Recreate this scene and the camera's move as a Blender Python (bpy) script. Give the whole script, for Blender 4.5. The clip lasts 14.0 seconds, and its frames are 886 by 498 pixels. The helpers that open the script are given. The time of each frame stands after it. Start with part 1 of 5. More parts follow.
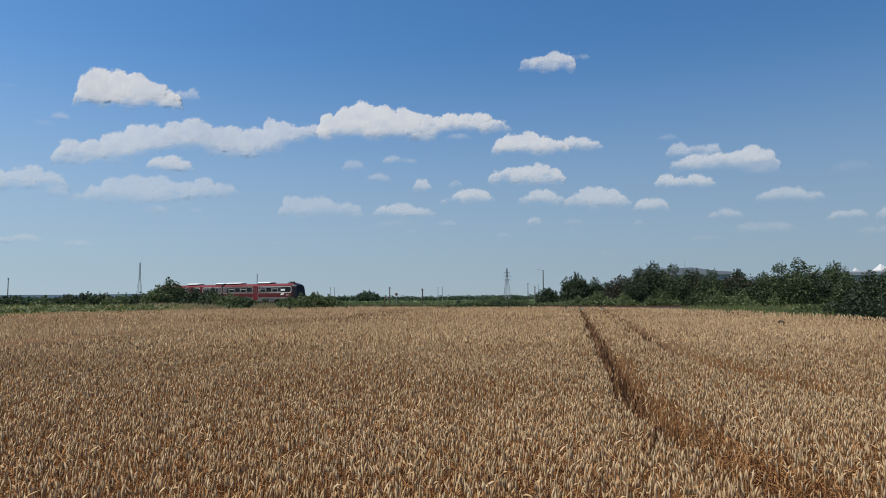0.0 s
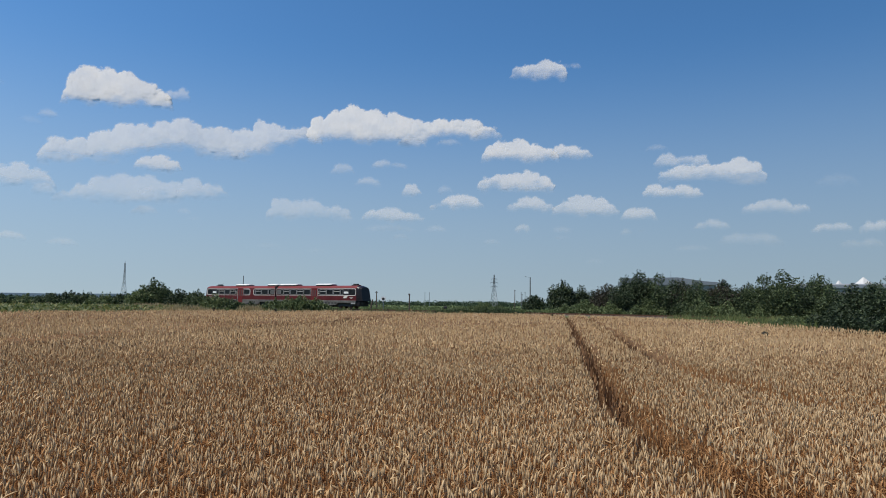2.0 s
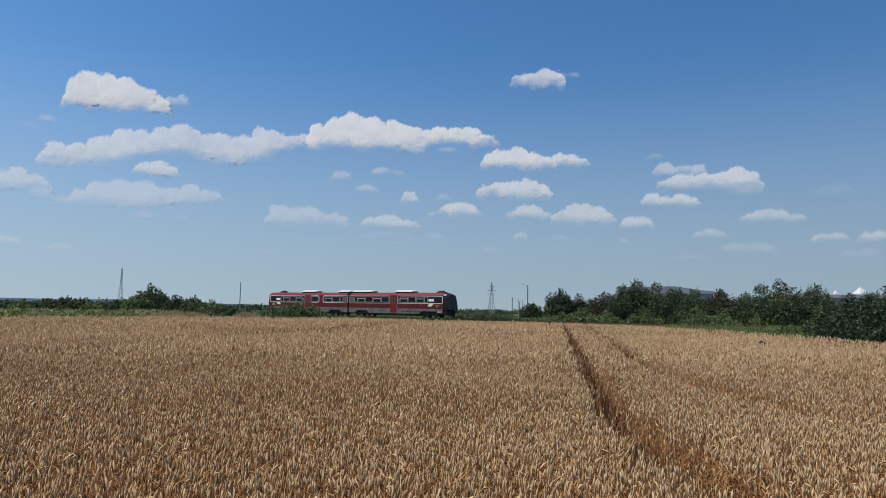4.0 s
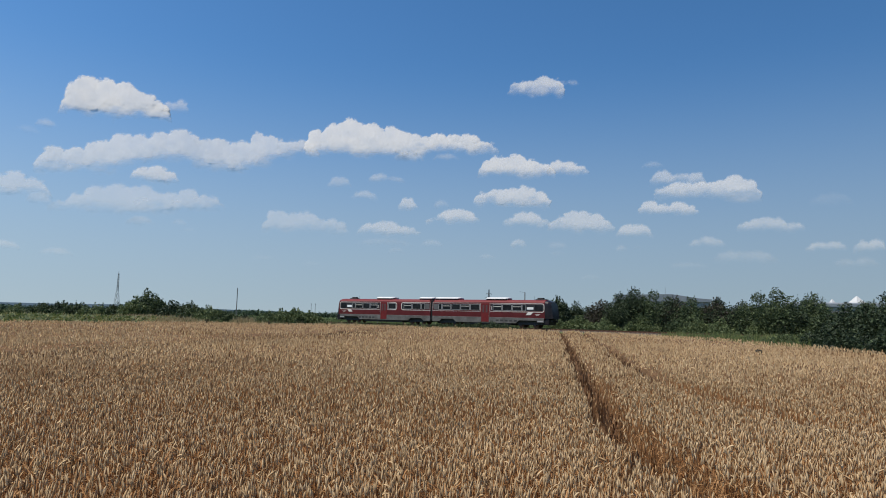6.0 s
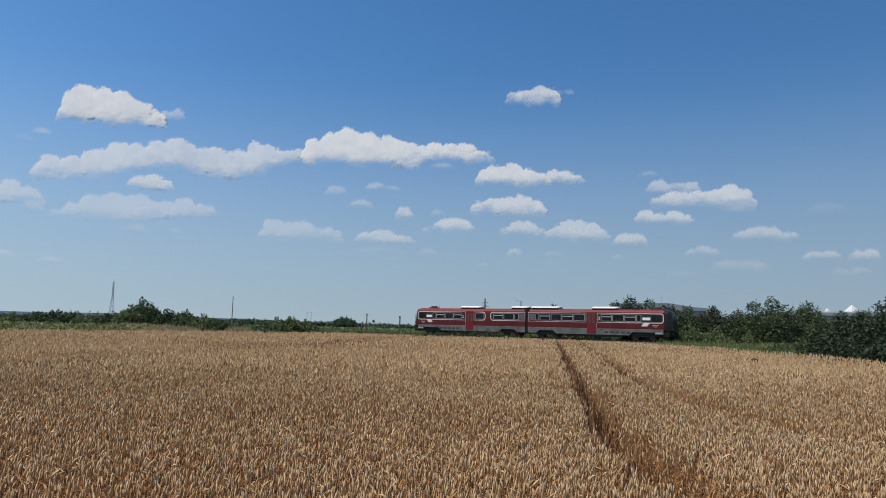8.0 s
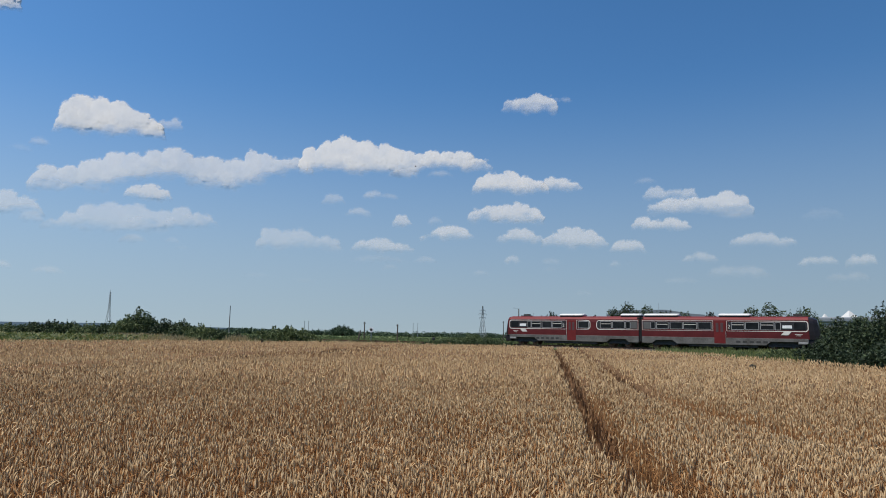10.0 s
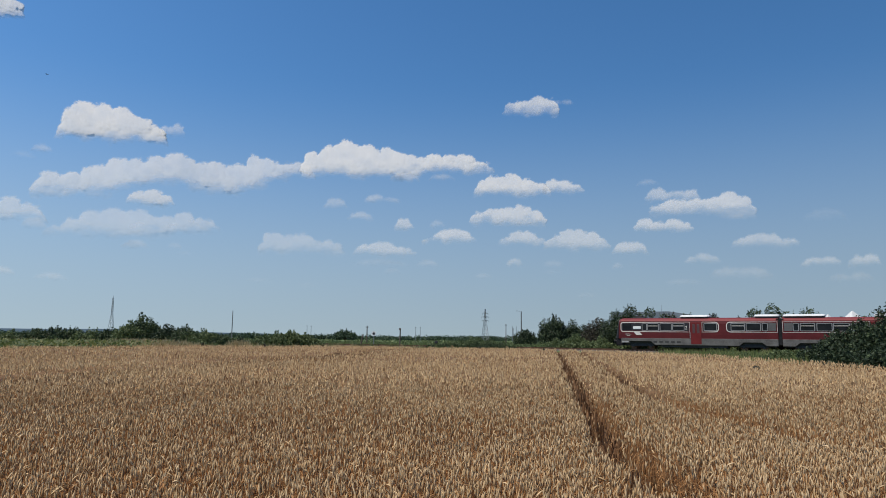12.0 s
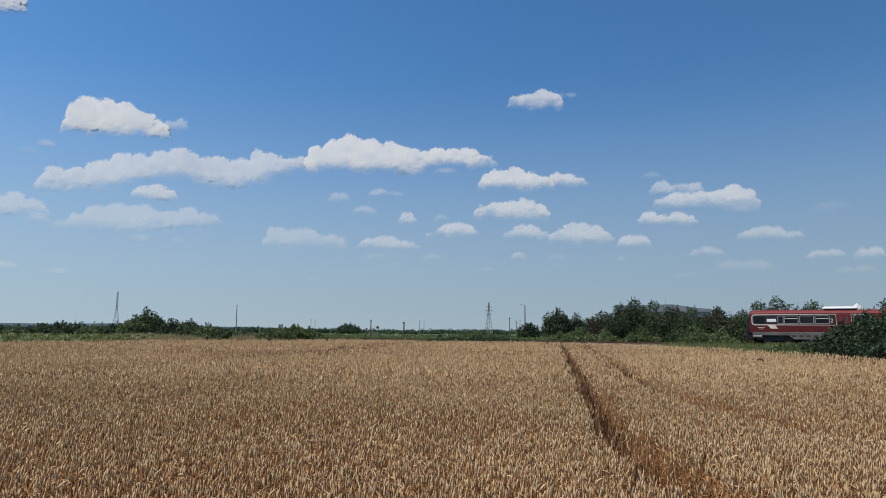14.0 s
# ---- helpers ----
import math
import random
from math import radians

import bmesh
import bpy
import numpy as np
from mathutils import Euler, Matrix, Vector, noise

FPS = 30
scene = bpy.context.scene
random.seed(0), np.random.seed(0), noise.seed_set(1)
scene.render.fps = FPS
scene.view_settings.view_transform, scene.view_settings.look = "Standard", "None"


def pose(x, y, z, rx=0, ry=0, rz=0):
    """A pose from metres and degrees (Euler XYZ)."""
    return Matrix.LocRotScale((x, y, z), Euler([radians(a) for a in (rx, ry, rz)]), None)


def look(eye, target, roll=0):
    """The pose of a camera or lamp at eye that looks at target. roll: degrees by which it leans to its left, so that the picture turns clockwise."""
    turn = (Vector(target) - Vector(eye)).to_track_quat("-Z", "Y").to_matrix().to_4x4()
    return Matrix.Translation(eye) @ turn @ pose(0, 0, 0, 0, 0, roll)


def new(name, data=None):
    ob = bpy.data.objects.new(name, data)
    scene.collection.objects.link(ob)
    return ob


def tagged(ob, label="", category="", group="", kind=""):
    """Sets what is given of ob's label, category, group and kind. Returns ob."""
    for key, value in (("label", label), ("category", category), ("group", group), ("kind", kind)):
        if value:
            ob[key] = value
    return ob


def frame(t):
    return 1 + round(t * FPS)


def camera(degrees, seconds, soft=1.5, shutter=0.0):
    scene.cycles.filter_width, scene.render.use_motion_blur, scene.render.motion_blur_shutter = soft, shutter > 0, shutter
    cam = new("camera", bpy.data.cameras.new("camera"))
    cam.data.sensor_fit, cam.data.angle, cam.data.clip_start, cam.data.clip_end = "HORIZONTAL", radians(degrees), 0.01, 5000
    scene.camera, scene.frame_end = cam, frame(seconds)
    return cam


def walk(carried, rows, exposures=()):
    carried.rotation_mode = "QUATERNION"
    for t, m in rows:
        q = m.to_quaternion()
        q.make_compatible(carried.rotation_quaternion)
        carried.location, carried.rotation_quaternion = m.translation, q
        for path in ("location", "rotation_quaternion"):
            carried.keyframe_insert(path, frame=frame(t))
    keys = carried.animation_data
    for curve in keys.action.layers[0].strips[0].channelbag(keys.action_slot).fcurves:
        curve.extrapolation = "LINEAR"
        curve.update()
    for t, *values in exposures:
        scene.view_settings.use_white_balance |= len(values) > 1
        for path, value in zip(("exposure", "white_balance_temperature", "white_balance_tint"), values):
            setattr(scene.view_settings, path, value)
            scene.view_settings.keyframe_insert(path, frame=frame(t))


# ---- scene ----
EXPOSURE, KELVIN = 0.09, 6500.0
SKY_STRENGTH, SKY_AIR, SKY_DUST, SKY_SATURATION, SUN_ENERGY = 0.117, 1.0, 0.75, 1.29, 5.0
SKY_LIFT, SKY_SPAN, HAZE, HAZE_TOP = 0.055, 0.9, 0.80, 0.37

# The eye of the standing, hand-held camera: (seconds, turn to the right, tilt up, lean), degrees
EYE = Vector((0.0, 0.0, 2.0))
AIM = [
    (0.0, 0.000, 4.092, -0.264), (0.5, 0.398, 4.127, -0.027), (1.0, 0.734, 4.215, 0.254), (1.5, 0.863, 4.382, 0.550),
    (2.0, 1.021, 4.554, 0.755), (2.5, 1.078, 4.714, 0.867), (3.0, 1.096, 4.885, 0.956), (5.5, 1.391, 5.604, 1.287),
    (6.0, 1.410, 5.753, 1.385), (6.5, 1.468, 5.892, 1.396), (7.0, 1.527, 6.046, 1.379), (7.5, 1.576, 6.222, 1.422),
    (8.0, 1.720, 6.493, 1.395), (10.5, 1.974, 7.269, 0.981), (11.0, 1.994, 7.373, 0.901), (11.5, 1.857, 7.426, 0.796),
    (12.0, 1.760, 7.437, 0.622), (12.5, 1.699, 7.370, 0.523), (13.0, 1.627, 7.416, 0.479), (13.5, 1.559, 7.241, 0.466),
    (14.0, 1.471, 6.903, 0.476),
]


def toward(turn, tilt, far):
    """A place so many metres away from the eye, by its bearing and elevation in degrees."""
    a, e = radians(turn), radians(tilt)
    return EYE + far * Vector((math.sin(a) * math.cos(e), math.cos(a) * math.cos(e), math.sin(e)))


cam = camera(66.0, 14.0, soft=0.95)
walk(cam, [(t, look(EYE, toward(a, e, 100.0), r)) for t, a, e, r in AIM], [(0.0, EXPOSURE, KELVIN, 10.0), (14.0, EXPOSURE, KELVIN, 10.0)])

# ---- light ----
SUN_TURN, SUN_TILT = -116.0, 65.0      # bearing from the view's middle and height, degrees
world = bpy.data.worlds.new("sky")
scene.world = world
world.use_nodes = True
wn = world.node_tree.nodes
sky = wn.new("ShaderNodeTexSky")
sky.sky_type = "NISHITA"
sky.sun_disc = False
sky.sun_elevation = radians(SUN_TILT)
sky.sun_rotation = radians(SUN_TURN)
sky.altitude = 100.0
sky.air_density, sky.dust_density, sky.ozone_density = SKY_AIR, SKY_DUST, 2.6
# the air near the ground is as clear as higher up
aim, lift_up = wn.new("ShaderNodeTexCoord"), wn.new("ShaderNodeMapping")
lift_up.inputs["Location"].default_value = (0, 0, SKY_LIFT)
lift_up.inputs["Scale"].default_value = (1, 1, SKY_SPAN)
world.node_tree.links.new(aim.outputs["Generated"], lift_up.inputs["Vector"])
world.node_tree.links.new(lift_up.outputs["Vector"], sky.inputs["Vector"])
wn["Background"].inputs["Strength"].default_value = SKY_STRENGTH
deep = wn.new("ShaderNodeHueSaturation")
deep.inputs["Saturation"].default_value = SKY_SATURATION
world.node_tree.links.new(sky.outputs["Color"], deep.inputs["Color"])
# summer haze, thickest along the whole horizon
split, thin, haze = wn.new("ShaderNodeSeparateXYZ"), wn.new("ShaderNodeMapRange"), wn.new("ShaderNodeMix")
thin.interpolation_type = "SMOOTHSTEP"
for key, v in (("From Min", 0.0), ("From Max", HAZE_TOP), ("To Min", HAZE), ("To Max", 0.0)):
    thin.inputs[key].default_value = v
haze.data_type = "RGBA"
haze.inputs[7].default_value = (2.50, 3.15, 3.76, 1)
world.node_tree.links.new(aim.outputs["Generated"], split.inputs["Vector"])
world.node_tree.links.new(split.outputs["Z"], thin.inputs["Value"])
world.node_tree.links.new(thin.outputs["Result"], haze.inputs[0])
world.node_tree.links.new(deep.outputs["Color"], haze.inputs[6])
# the air glows more on the sun's side than on the other
side, glow, shine = wn.new("ShaderNodeVectorMath"), wn.new("ShaderNodeMapRange"), wn.new("ShaderNodeVectorMath")
side.operation, shine.operation = "DOT_PRODUCT", "SCALE"
side.inputs[1].default_value = (math.sin(radians(SUN_TURN)), math.cos(radians(SUN_TURN)), 0)
for key, v in (("From Min", -1.0), ("From Max", 1.0), ("To Min", 0.87), ("To Max", 1.37)):
    glow.inputs[key].default_value = v
world.node_tree.links.new(aim.outputs["Generated"], side.inputs[0])
world.node_tree.links.new(side.outputs["Value"], glow.inputs["Value"])
world.node_tree.links.new(haze.outputs[2], shine.inputs[0])
world.node_tree.links.new(glow.outputs["Result"], shine.inputs["Scale"])
world.node_tree.links.new(shine.outputs["Vector"], wn["Background"].inputs["Color"])
sun = new("sun", bpy.data.lights.new("sun", "SUN"))
sun.data.energy, sun.data.angle, sun.data.color = SUN_ENERGY, radians(0.5), (1.0, 0.94, 0.85)
sun.matrix_world = look(toward(SUN_TURN, SUN_TILT, 300.0), EYE)


# ---- materials ----
def material(name, rough=0.8, metal=0.0):
    m = bpy.data.materials.new(name)
    m.use_nodes = True
    b = m.node_tree.nodes["Principled BSDF"]
    b.inputs["Roughness"].default_value, b.inputs["Metallic"].default_value = rough, metal
    if rough > 0.8:
        b.inputs["Specular IOR Level"].default_value = 0.15
    return m, m.node_tree.nodes, m.node_tree.links, b


def ramp_of(nodes, stops):
    r = nodes.new("ShaderNodeValToRGB")
    while len(r.color_ramp.elements) < len(stops):
        r.color_ramp.elements.new(0.5)
    for e, (at, c) in zip(r.color_ramp.elements, stops):
        e.position, e.color = at, (*c, 1)
    return r


def noise_of(nodes, links, scale, detail=4.0, coords="Object"):
    n, tc = nodes.new("ShaderNodeTexNoise"), nodes.new("ShaderNodeTexCoord")
    n.inputs["Scale"].default_value, n.inputs["Detail"].default_value = scale, detail
    links.new(tc.outputs[coords], n.inputs["Vector"])
    return n


def bumped(nodes, links, b, height, strength, distance):
    k = nodes.new("ShaderNodeBump")
    k.inputs["Strength"].default_value, k.inputs["Distance"].default_value = strength, distance
    links.new(height, k.inputs["Height"])
    links.new(k.outputs["Normal"], b.inputs["Normal"])


def mottled(name, dark, light, scale, rough=0.85, metal=0.0, bump=0.3, distance=0.01, fine=9.0):
    """A surface that varies between two colours at two scales, with fine relief."""
    m, nodes, links, b = material(name, rough, metal)
    a, c = noise_of(nodes, links, scale, 5), noise_of(nodes, links, scale * fine, 6)
    mix = nodes.new("ShaderNodeMix")
    mix.inputs["Factor"].default_value = 0.45
    links.new(a.outputs["Fac"], mix.inputs["A"])
    links.new(c.outputs["Fac"], mix.inputs["B"])
    r = ramp_of(nodes, [(0.34, dark), (0.66, light)])
    links.new(mix.outputs["Result"], r.inputs["Fac"])
    links.new(r.outputs["Color"], b.inputs["Base Color"])
    if bump:
        bumped(nodes, links, b, c.outputs["Fac"], bump, distance)
    return m


def foliage(name, stops, scale=0.25, through_light=0.35, rough=0.6):
    """Leaves, blades or ears: each island has its own tint, drifting over the plant; some light passes through."""
    m, nodes, links, b = material(name, rough)
    geo = nodes.new("ShaderNodeNewGeometry")
    n = noise_of(nodes, links, scale, 3)
    mix = nodes.new("ShaderNodeMix")
    mix.inputs["Factor"].default_value = 0.45
    links.new(geo.outputs["Random Per Island"], mix.inputs["A"])
    links.new(n.outputs["Fac"], mix.inputs["B"])
    r = ramp_of(nodes, stops)
    links.new(mix.outputs["Result"], r.inputs["Fac"])
    links.new(r.outputs["Color"], b.inputs["Base Color"])
    b.inputs["Specular IOR Level"].default_value = 0.25 if rough < 0.7 else 0.08
    if through_light:
        t, s = nodes.new("ShaderNodeBsdfTranslucent"), nodes.new("ShaderNodeMixShader")
        links.new(r.outputs["Color"], t.inputs["Color"])
        s.inputs["Fac"].default_value = through_light
        links.new(b.outputs["BSDF"], s.inputs[1])
        links.new(t.outputs["BSDF"], s.inputs[2])
        links.new(s.outputs["Shader"], nodes["Material Output"].inputs["Surface"])
    return m


EAR = foliage("wheat_ear", [(0.18, (0.20, 0.098, 0.043)), (0.36, (0.545, 0.372, 0.193)), (0.65, (0.63, 0.456, 0.256)), (0.92, (0.69, 0.53, 0.325))], 0.12, 0.28, 0.75)
STRAW = foliage("wheat_straw", [(0.1, (0.20, 0.090, 0.036)), (0.5, (0.35, 0.185, 0.078)), (0.9, (0.50, 0.30, 0.138))], 0.2, 0.3, 0.8)
# lane straw; the shadow of the standing wheat is mixed into its browns
TRODDEN_SHADE = foliage("trodden_straw_shade", [(0.1, (0.115, 0.058, 0.028)), (0.5, (0.215, 0.118, 0.059)), (0.9, (0.33, 0.198, 0.105))], 0.4, 0.25, 0.9)
# darker than straw is: shade between the ears is put into this colour
CANOPY_SHADE = mottled("wheat_canopy_shade", (0.085, 0.046, 0.022), (0.19, 0.112, 0.054), 0.9, 0.95, 0, 1.0, 0.08, 14)
LEAF_DARK = foliage("leaf_dark", [(0.15, (0.013, 0.022, 0.011)), (0.5, (0.028, 0.044, 0.021)), (0.9, (0.085, 0.112, 0.050))], 0.5, 0.22)
LEAF_GREEN = foliage("leaf_green", [(0.15, (0.022, 0.036, 0.016)), (0.5, (0.046, 0.068, 0.030)), (0.9, (0.125, 0.160, 0.066))], 0.5, 0.3)
LEAF_LIGHT = foliage("leaf_light", [(0.15, (0.046, 0.068, 0.027)), (0.5, (0.098, 0.130, 0.052)), (0.9, (0.190, 0.220, 0.098))], 0.5, 0.3)
LEAF_PURPLE = foliage("leaf_purple", [(0.15, (0.022, 0.020, 0.016)), (0.5, (0.045, 0.038, 0.028)), (0.9, (0.075, 0.080, 0.040))], 0.5, 0.3)
LEAF_FAR = foliage("leaf_far", [(0.15, (0.030, 0.050, 0.030)), (0.5, (0.045, 0.075, 0.040)), (0.9, (0.075, 0.11, 0.055))], 0.1, 0.2)
CROP_LEAF = foliage("crop_leaf", [(0.15, (0.036, 0.056, 0.018)), (0.5, (0.082, 0.105, 0.035)), (0.9, (0.22, 0.205, 0.080))], 0.2, 0.35)
GRASS = foliage("grass_blade", [(0.15, (0.068, 0.095, 0.030)), (0.5, (0.125, 0.16, 0.052)), (0.9, (0.25, 0.26, 0.105))], 0.15, 0.35)
TALL_GRASS = foliage("tall_grass_blade", [(0.15, (0.095, 0.130, 0.040)), (0.5, (0.18, 0.210, 0.070)), (0.9, (0.33, 0.325, 0.13))], 0.3, 0.4)
DRY_GRASS = foliage("dry_grass_blade", [(0.15, (0.23, 0.18, 0.08)), (0.5, (0.44, 0.34, 0.17)), (0.9, (0.62, 0.51, 0.30))], 0.2, 0.3)
BARK = mottled("bark", (0.05, 0.035, 0.025), (0.15, 0.11, 0.08), 3, 0.95, 0, 0.8, 0.03)
MEADOW = mottled("meadow", (0.048, 0.074, 0.025), (0.100, 0.135, 0.047), 0.05, 0.95, 0, 0.8, 0.05, 40)
# soil toned down so that the open lanes look shaded
SHADED_SOIL = mottled("soil", (0.05, 0.029, 0.018), (0.09, 0.054, 0.033), 0.7, 0.95, 0, 0.9, 0.04)
BALLAST = mottled("ballast", (0.045, 0.035, 0.028), (0.17, 0.14, 0.11), 5, 0.95, 0, 1.0, 0.06)
RAIL_STEEL = mottled("rail_steel", (0.09, 0.045, 0.025), (0.17, 0.10, 0.065), 4, 0.6, 0.7)
CONCRETE = mottled("concrete", (0.09, 0.088, 0.085), (0.19, 0.185, 0.18), 1.5, 0.9)
TIMBER = mottled("weathered_timber", (0.05, 0.04, 0.03), (0.14, 0.11, 0.09), 2.5, 0.9)
GALVANISED = mottled("galvanised_steel", (0.16, 0.17, 0.18), (0.30, 0.31, 0.32), 1.2, 0.55, 0.6)
RED = mottled("red_coach_paint", (0.064, 0.008, 0.009), (0.102, 0.014, 0.015), 0.9, 0.55, 0, 0.05, 0.005, 12)
RED_DOOR = mottled("red_door_paint", (0.104, 0.010, 0.010), (0.136, 0.016, 0.015), 1.2, 0.5, 0, 0.05, 0.005, 12)
ROOF_RED = mottled("faded_red_roof_paint", (0.11, 0.014, 0.015), (0.16, 0.026, 0.025), 0.8, 0.6, 0, 0.1, 0.005, 12)
SKIRT = mottled("grey_skirt_paint", (0.060, 0.054, 0.049), (0.135, 0.128, 0.12), 1.1, 0.65, 0, 0.1, 0.005, 10)
LINE = mottled("cream_line_paint", (0.50, 0.46, 0.41), (0.62, 0.58, 0.53), 1.5, 0.5, 0, 0.05, 0.004, 10)
BOX_WHITE = mottled("white_roof_unit_paint", (0.48, 0.48, 0.46), (0.64, 0.64, 0.62), 1.5, 0.5, 0, 0.05, 0.004, 10)
PANEL_GREY = mottled("grey_window_panel", (0.070, 0.068, 0.066), (0.115, 0.112, 0.108), 1.0, 0.6)
STRIP_DARK = mottled("dark_window_strip", (0.016, 0.016, 0.018), (0.032, 0.032, 0.034), 1.2, 0.55)
DOOR_GLASS = mottled("dull_red_door_glass", (0.050, 0.024, 0.024), (0.085, 0.040, 0.038), 2.0, 0.3, 0, 0.02)
FRAME_GREY = mottled("aluminium_window_frame", (0.22, 0.215, 0.21), (0.33, 0.325, 0.32), 2.0, 0.5)
BLACK = mottled("black_underframe", (0.010, 0.010, 0.010), (0.035, 0.032, 0.03), 3, 0.7)
NOSE_DARK = mottled("dark_cab_front", (0.009, 0.008, 0.009), (0.019, 0.015, 0.017), 1.5, 0.3)
RUBBER = mottled("bellows_rubber", (0.012, 0.012, 0.013), (0.035, 0.035, 0.036), 5, 0.85)
WALL_PALE = mottled("pale_cladding", (0.17, 0.175, 0.18), (0.26, 0.265, 0.27), 0.3, 0.8)
ROOF_GREY = mottled("grey_sheet_roof", (0.12, 0.14, 0.16), (0.19, 0.21, 0.235), 0.25, 0.6, 0.1)
WHITE_ROOF = mottled("white_membrane", (0.42, 0.42, 0.40), (0.52, 0.52, 0.50), 0.4, 0.7)
SIGN_WHITE = mottled("white_sign_paint", (0.62, 0.62, 0.60), (0.78, 0.78, 0.76), 3, 0.5)
for dull in (RED, RED_DOOR, ROOF_RED, SKIRT, PANEL_GREY, FRAME_GREY, STRIP_DARK, NOSE_DARK, LINE):
    dull.node_tree.nodes["Principled BSDF"].inputs["Specular IOR Level"].default_value = 0.22
# the hill's blue is air haze, painted as surface colour
RIDGE_HAZE = mottled("haze_tinted_hill", (0.16, 0.21, 0.27), (0.20, 0.25, 0.31), 0.002, 1.0, 0, 0)


def glass_material():
    m, nodes, links, b = material("coach_window_glass", 0.12)
    b.inputs["Specular IOR Level"].default_value = 0.10
    n = noise_of(nodes, links, 0.8, 3)
    r = ramp_of(nodes, [(0.3, (0.006, 0.007, 0.008)), (0.7, (0.018, 0.020, 0.022))])
    links.new(n.outputs["Fac"], r.inputs["Fac"])
    links.new(r.outputs["Color"], b.inputs["Base Color"])
    return m


def cloud_material():
    """Sunlit vapour: it scatters light through itself and thins out towards its rim."""
    m, nodes, links, b = material("cloud_vapour", 1.0)
    nodes.remove(b)
    d, t, s = nodes.new("ShaderNodeBsdfDiffuse"), nodes.new("ShaderNodeBsdfTranslucent"), nodes.new("ShaderNodeMixShader")
    d.inputs["Color"].default_value = t.inputs["Color"].default_value = (0.56, 0.55, 0.535, 1)
    s.inputs["Fac"].default_value = 0.35
    links.new(d.outputs["BSDF"], s.inputs[1])
    links.new(t.outputs["BSDF"], s.inputs[2])
    # light wanders about inside a cloud, which evens out its faces
    geo, even = nodes.new("ShaderNodeNewGeometry"), nodes.new("ShaderNodeMix")
    even.data_type = "VECTOR"
    even.inputs[0].default_value = 0.42
    links.new(geo.outputs["Normal"], even.inputs[4])
    even.inputs[5].default_value = (-0.45, -0.15, 0.88)
    links.new(even.outputs[1], d.inputs["Normal"])
    veil = nodes.new("ShaderNodeAttribute")
    veil.attribute_name = "veil"
    clear, out = nodes.new("ShaderNodeBsdfTransparent"), nodes.new("ShaderNodeMixShader")
    links.new(veil.outputs["Fac"], out.inputs["Fac"])
    links.new(clear.outputs["BSDF"], out.inputs[1])
    links.new(s.outputs["Shader"], out.inputs[2])
    links.new(out.outputs["Shader"], nodes["Material Output"].inputs["Surface"])
    return m


GLASS, VAPOUR = glass_material(), cloud_material()


# ---- mesh helpers ----
def mesh_of(name, verts, faces, mat, smooth=False):
    me = bpy.data.meshes.new(name)
    me.from_pydata(verts, [], faces)
    me.materials.append(mat)
    if smooth:
        me.shade_smooth()
    return me


def grid_mesh(name, verts, faces, mat):
    """A mesh out of numpy arrays; all faces have the same number of corners."""
    me = bpy.data.meshes.new(name)
    n, k = faces.shape
    me.vertices.add(len(verts))
    me.vertices.foreach_set("co", np.ascontiguousarray(verts, dtype=np.float32).ravel())
    me.loops.add(n * k)
    me.loops.foreach_set("vertex_index", np.ascontiguousarray(faces, dtype=np.int32).ravel())
    me.polygons.add(n)
    me.polygons.foreach_set("loop_start", np.arange(0, n * k, k, dtype=np.int32))
    me.update(calc_edges=True)
    me.materials.append(mat)
    return me


def part(name, bm, mat, parent, label="", smooth=False):
    me = bpy.data.meshes.new(name)
    bm.to_mesh(me)
    bm.free()
    me.materials.append(mat)
    if smooth:
        me.shade_smooth()
    ob = new(name, me)
    ob.parent = parent
    return tagged(ob, label) if label else ob


def box(bm, x0, x1, y0, y1, z0, z1, bevel=0.0):
    made = bmesh.ops.create_cube(bm, size=1.0, matrix=Matrix.LocRotScale(((x0 + x1) / 2, (y0 + y1) / 2, (z0 + z1) / 2), None, (x1 - x0, y1 - y0, z1 - z0)))
    if bevel:
        edges = {e for v in made["verts"] for e in v.link_edges}
        bmesh.ops.bevel(bm, geom=list(edges), offset=bevel, segments=2, affect="EDGES", profile=0.5)
    return bm


def tube(bm, a, b, ra, rb, sides=6):
    """A tapered round bar from a to b."""
    a, b = Vector(a), Vector(b)
    q = (b - a).to_track_quat("Z", "Y")
    rings = []
    for p0, r in ((a, ra), (b, rb)):
        rings.append([bm.verts.new(p0 + q @ Vector((r * math.cos(2 * math.pi * i / sides), r * math.sin(2 * math.pi * i / sides), 0))) for i in range(sides)])
    for i in range(sides):
        j = (i + 1) % sides
        bm.faces.new((rings[0][i], rings[0][j], rings[1][j], rings[1][i]))
    bm.faces.new(rings[0][::-1]), bm.faces.new(rings[1])
    return bm


def empty(name, m=None):
    ob = new(name)
    if m is not None:
        ob.matrix_world = m
    return ob


# ---- railway line: heading against distance along it, integrated ----
def heading(s):
    q = max(-1.2, min(1.3, s / 100.0))
    return -0.608 - 0.0323 * q + 0.1228 * q * q + 0.0542 * q ** 3


STEP = 0.5
LINE_S = np.arange(-420, 321, STEP)
heads = np.array([heading(s) for s in LINE_S])
LINE_X = np.concatenate([[0], np.cumsum(np.cos((heads[1:] + heads[:-1]) / 2))]) * STEP
LINE_Y = np.concatenate([[0], np.cumsum(np.sin((heads[1:] + heads[:-1]) / 2))]) * STEP
zero = int(np.argmin(abs(LINE_S)))
LINE_X += 2.447 - LINE_X[zero]
LINE_Y += 107.138 - LINE_Y[zero]
RAIL_TOP, HALF_WIDTH = 0.83, 1.42


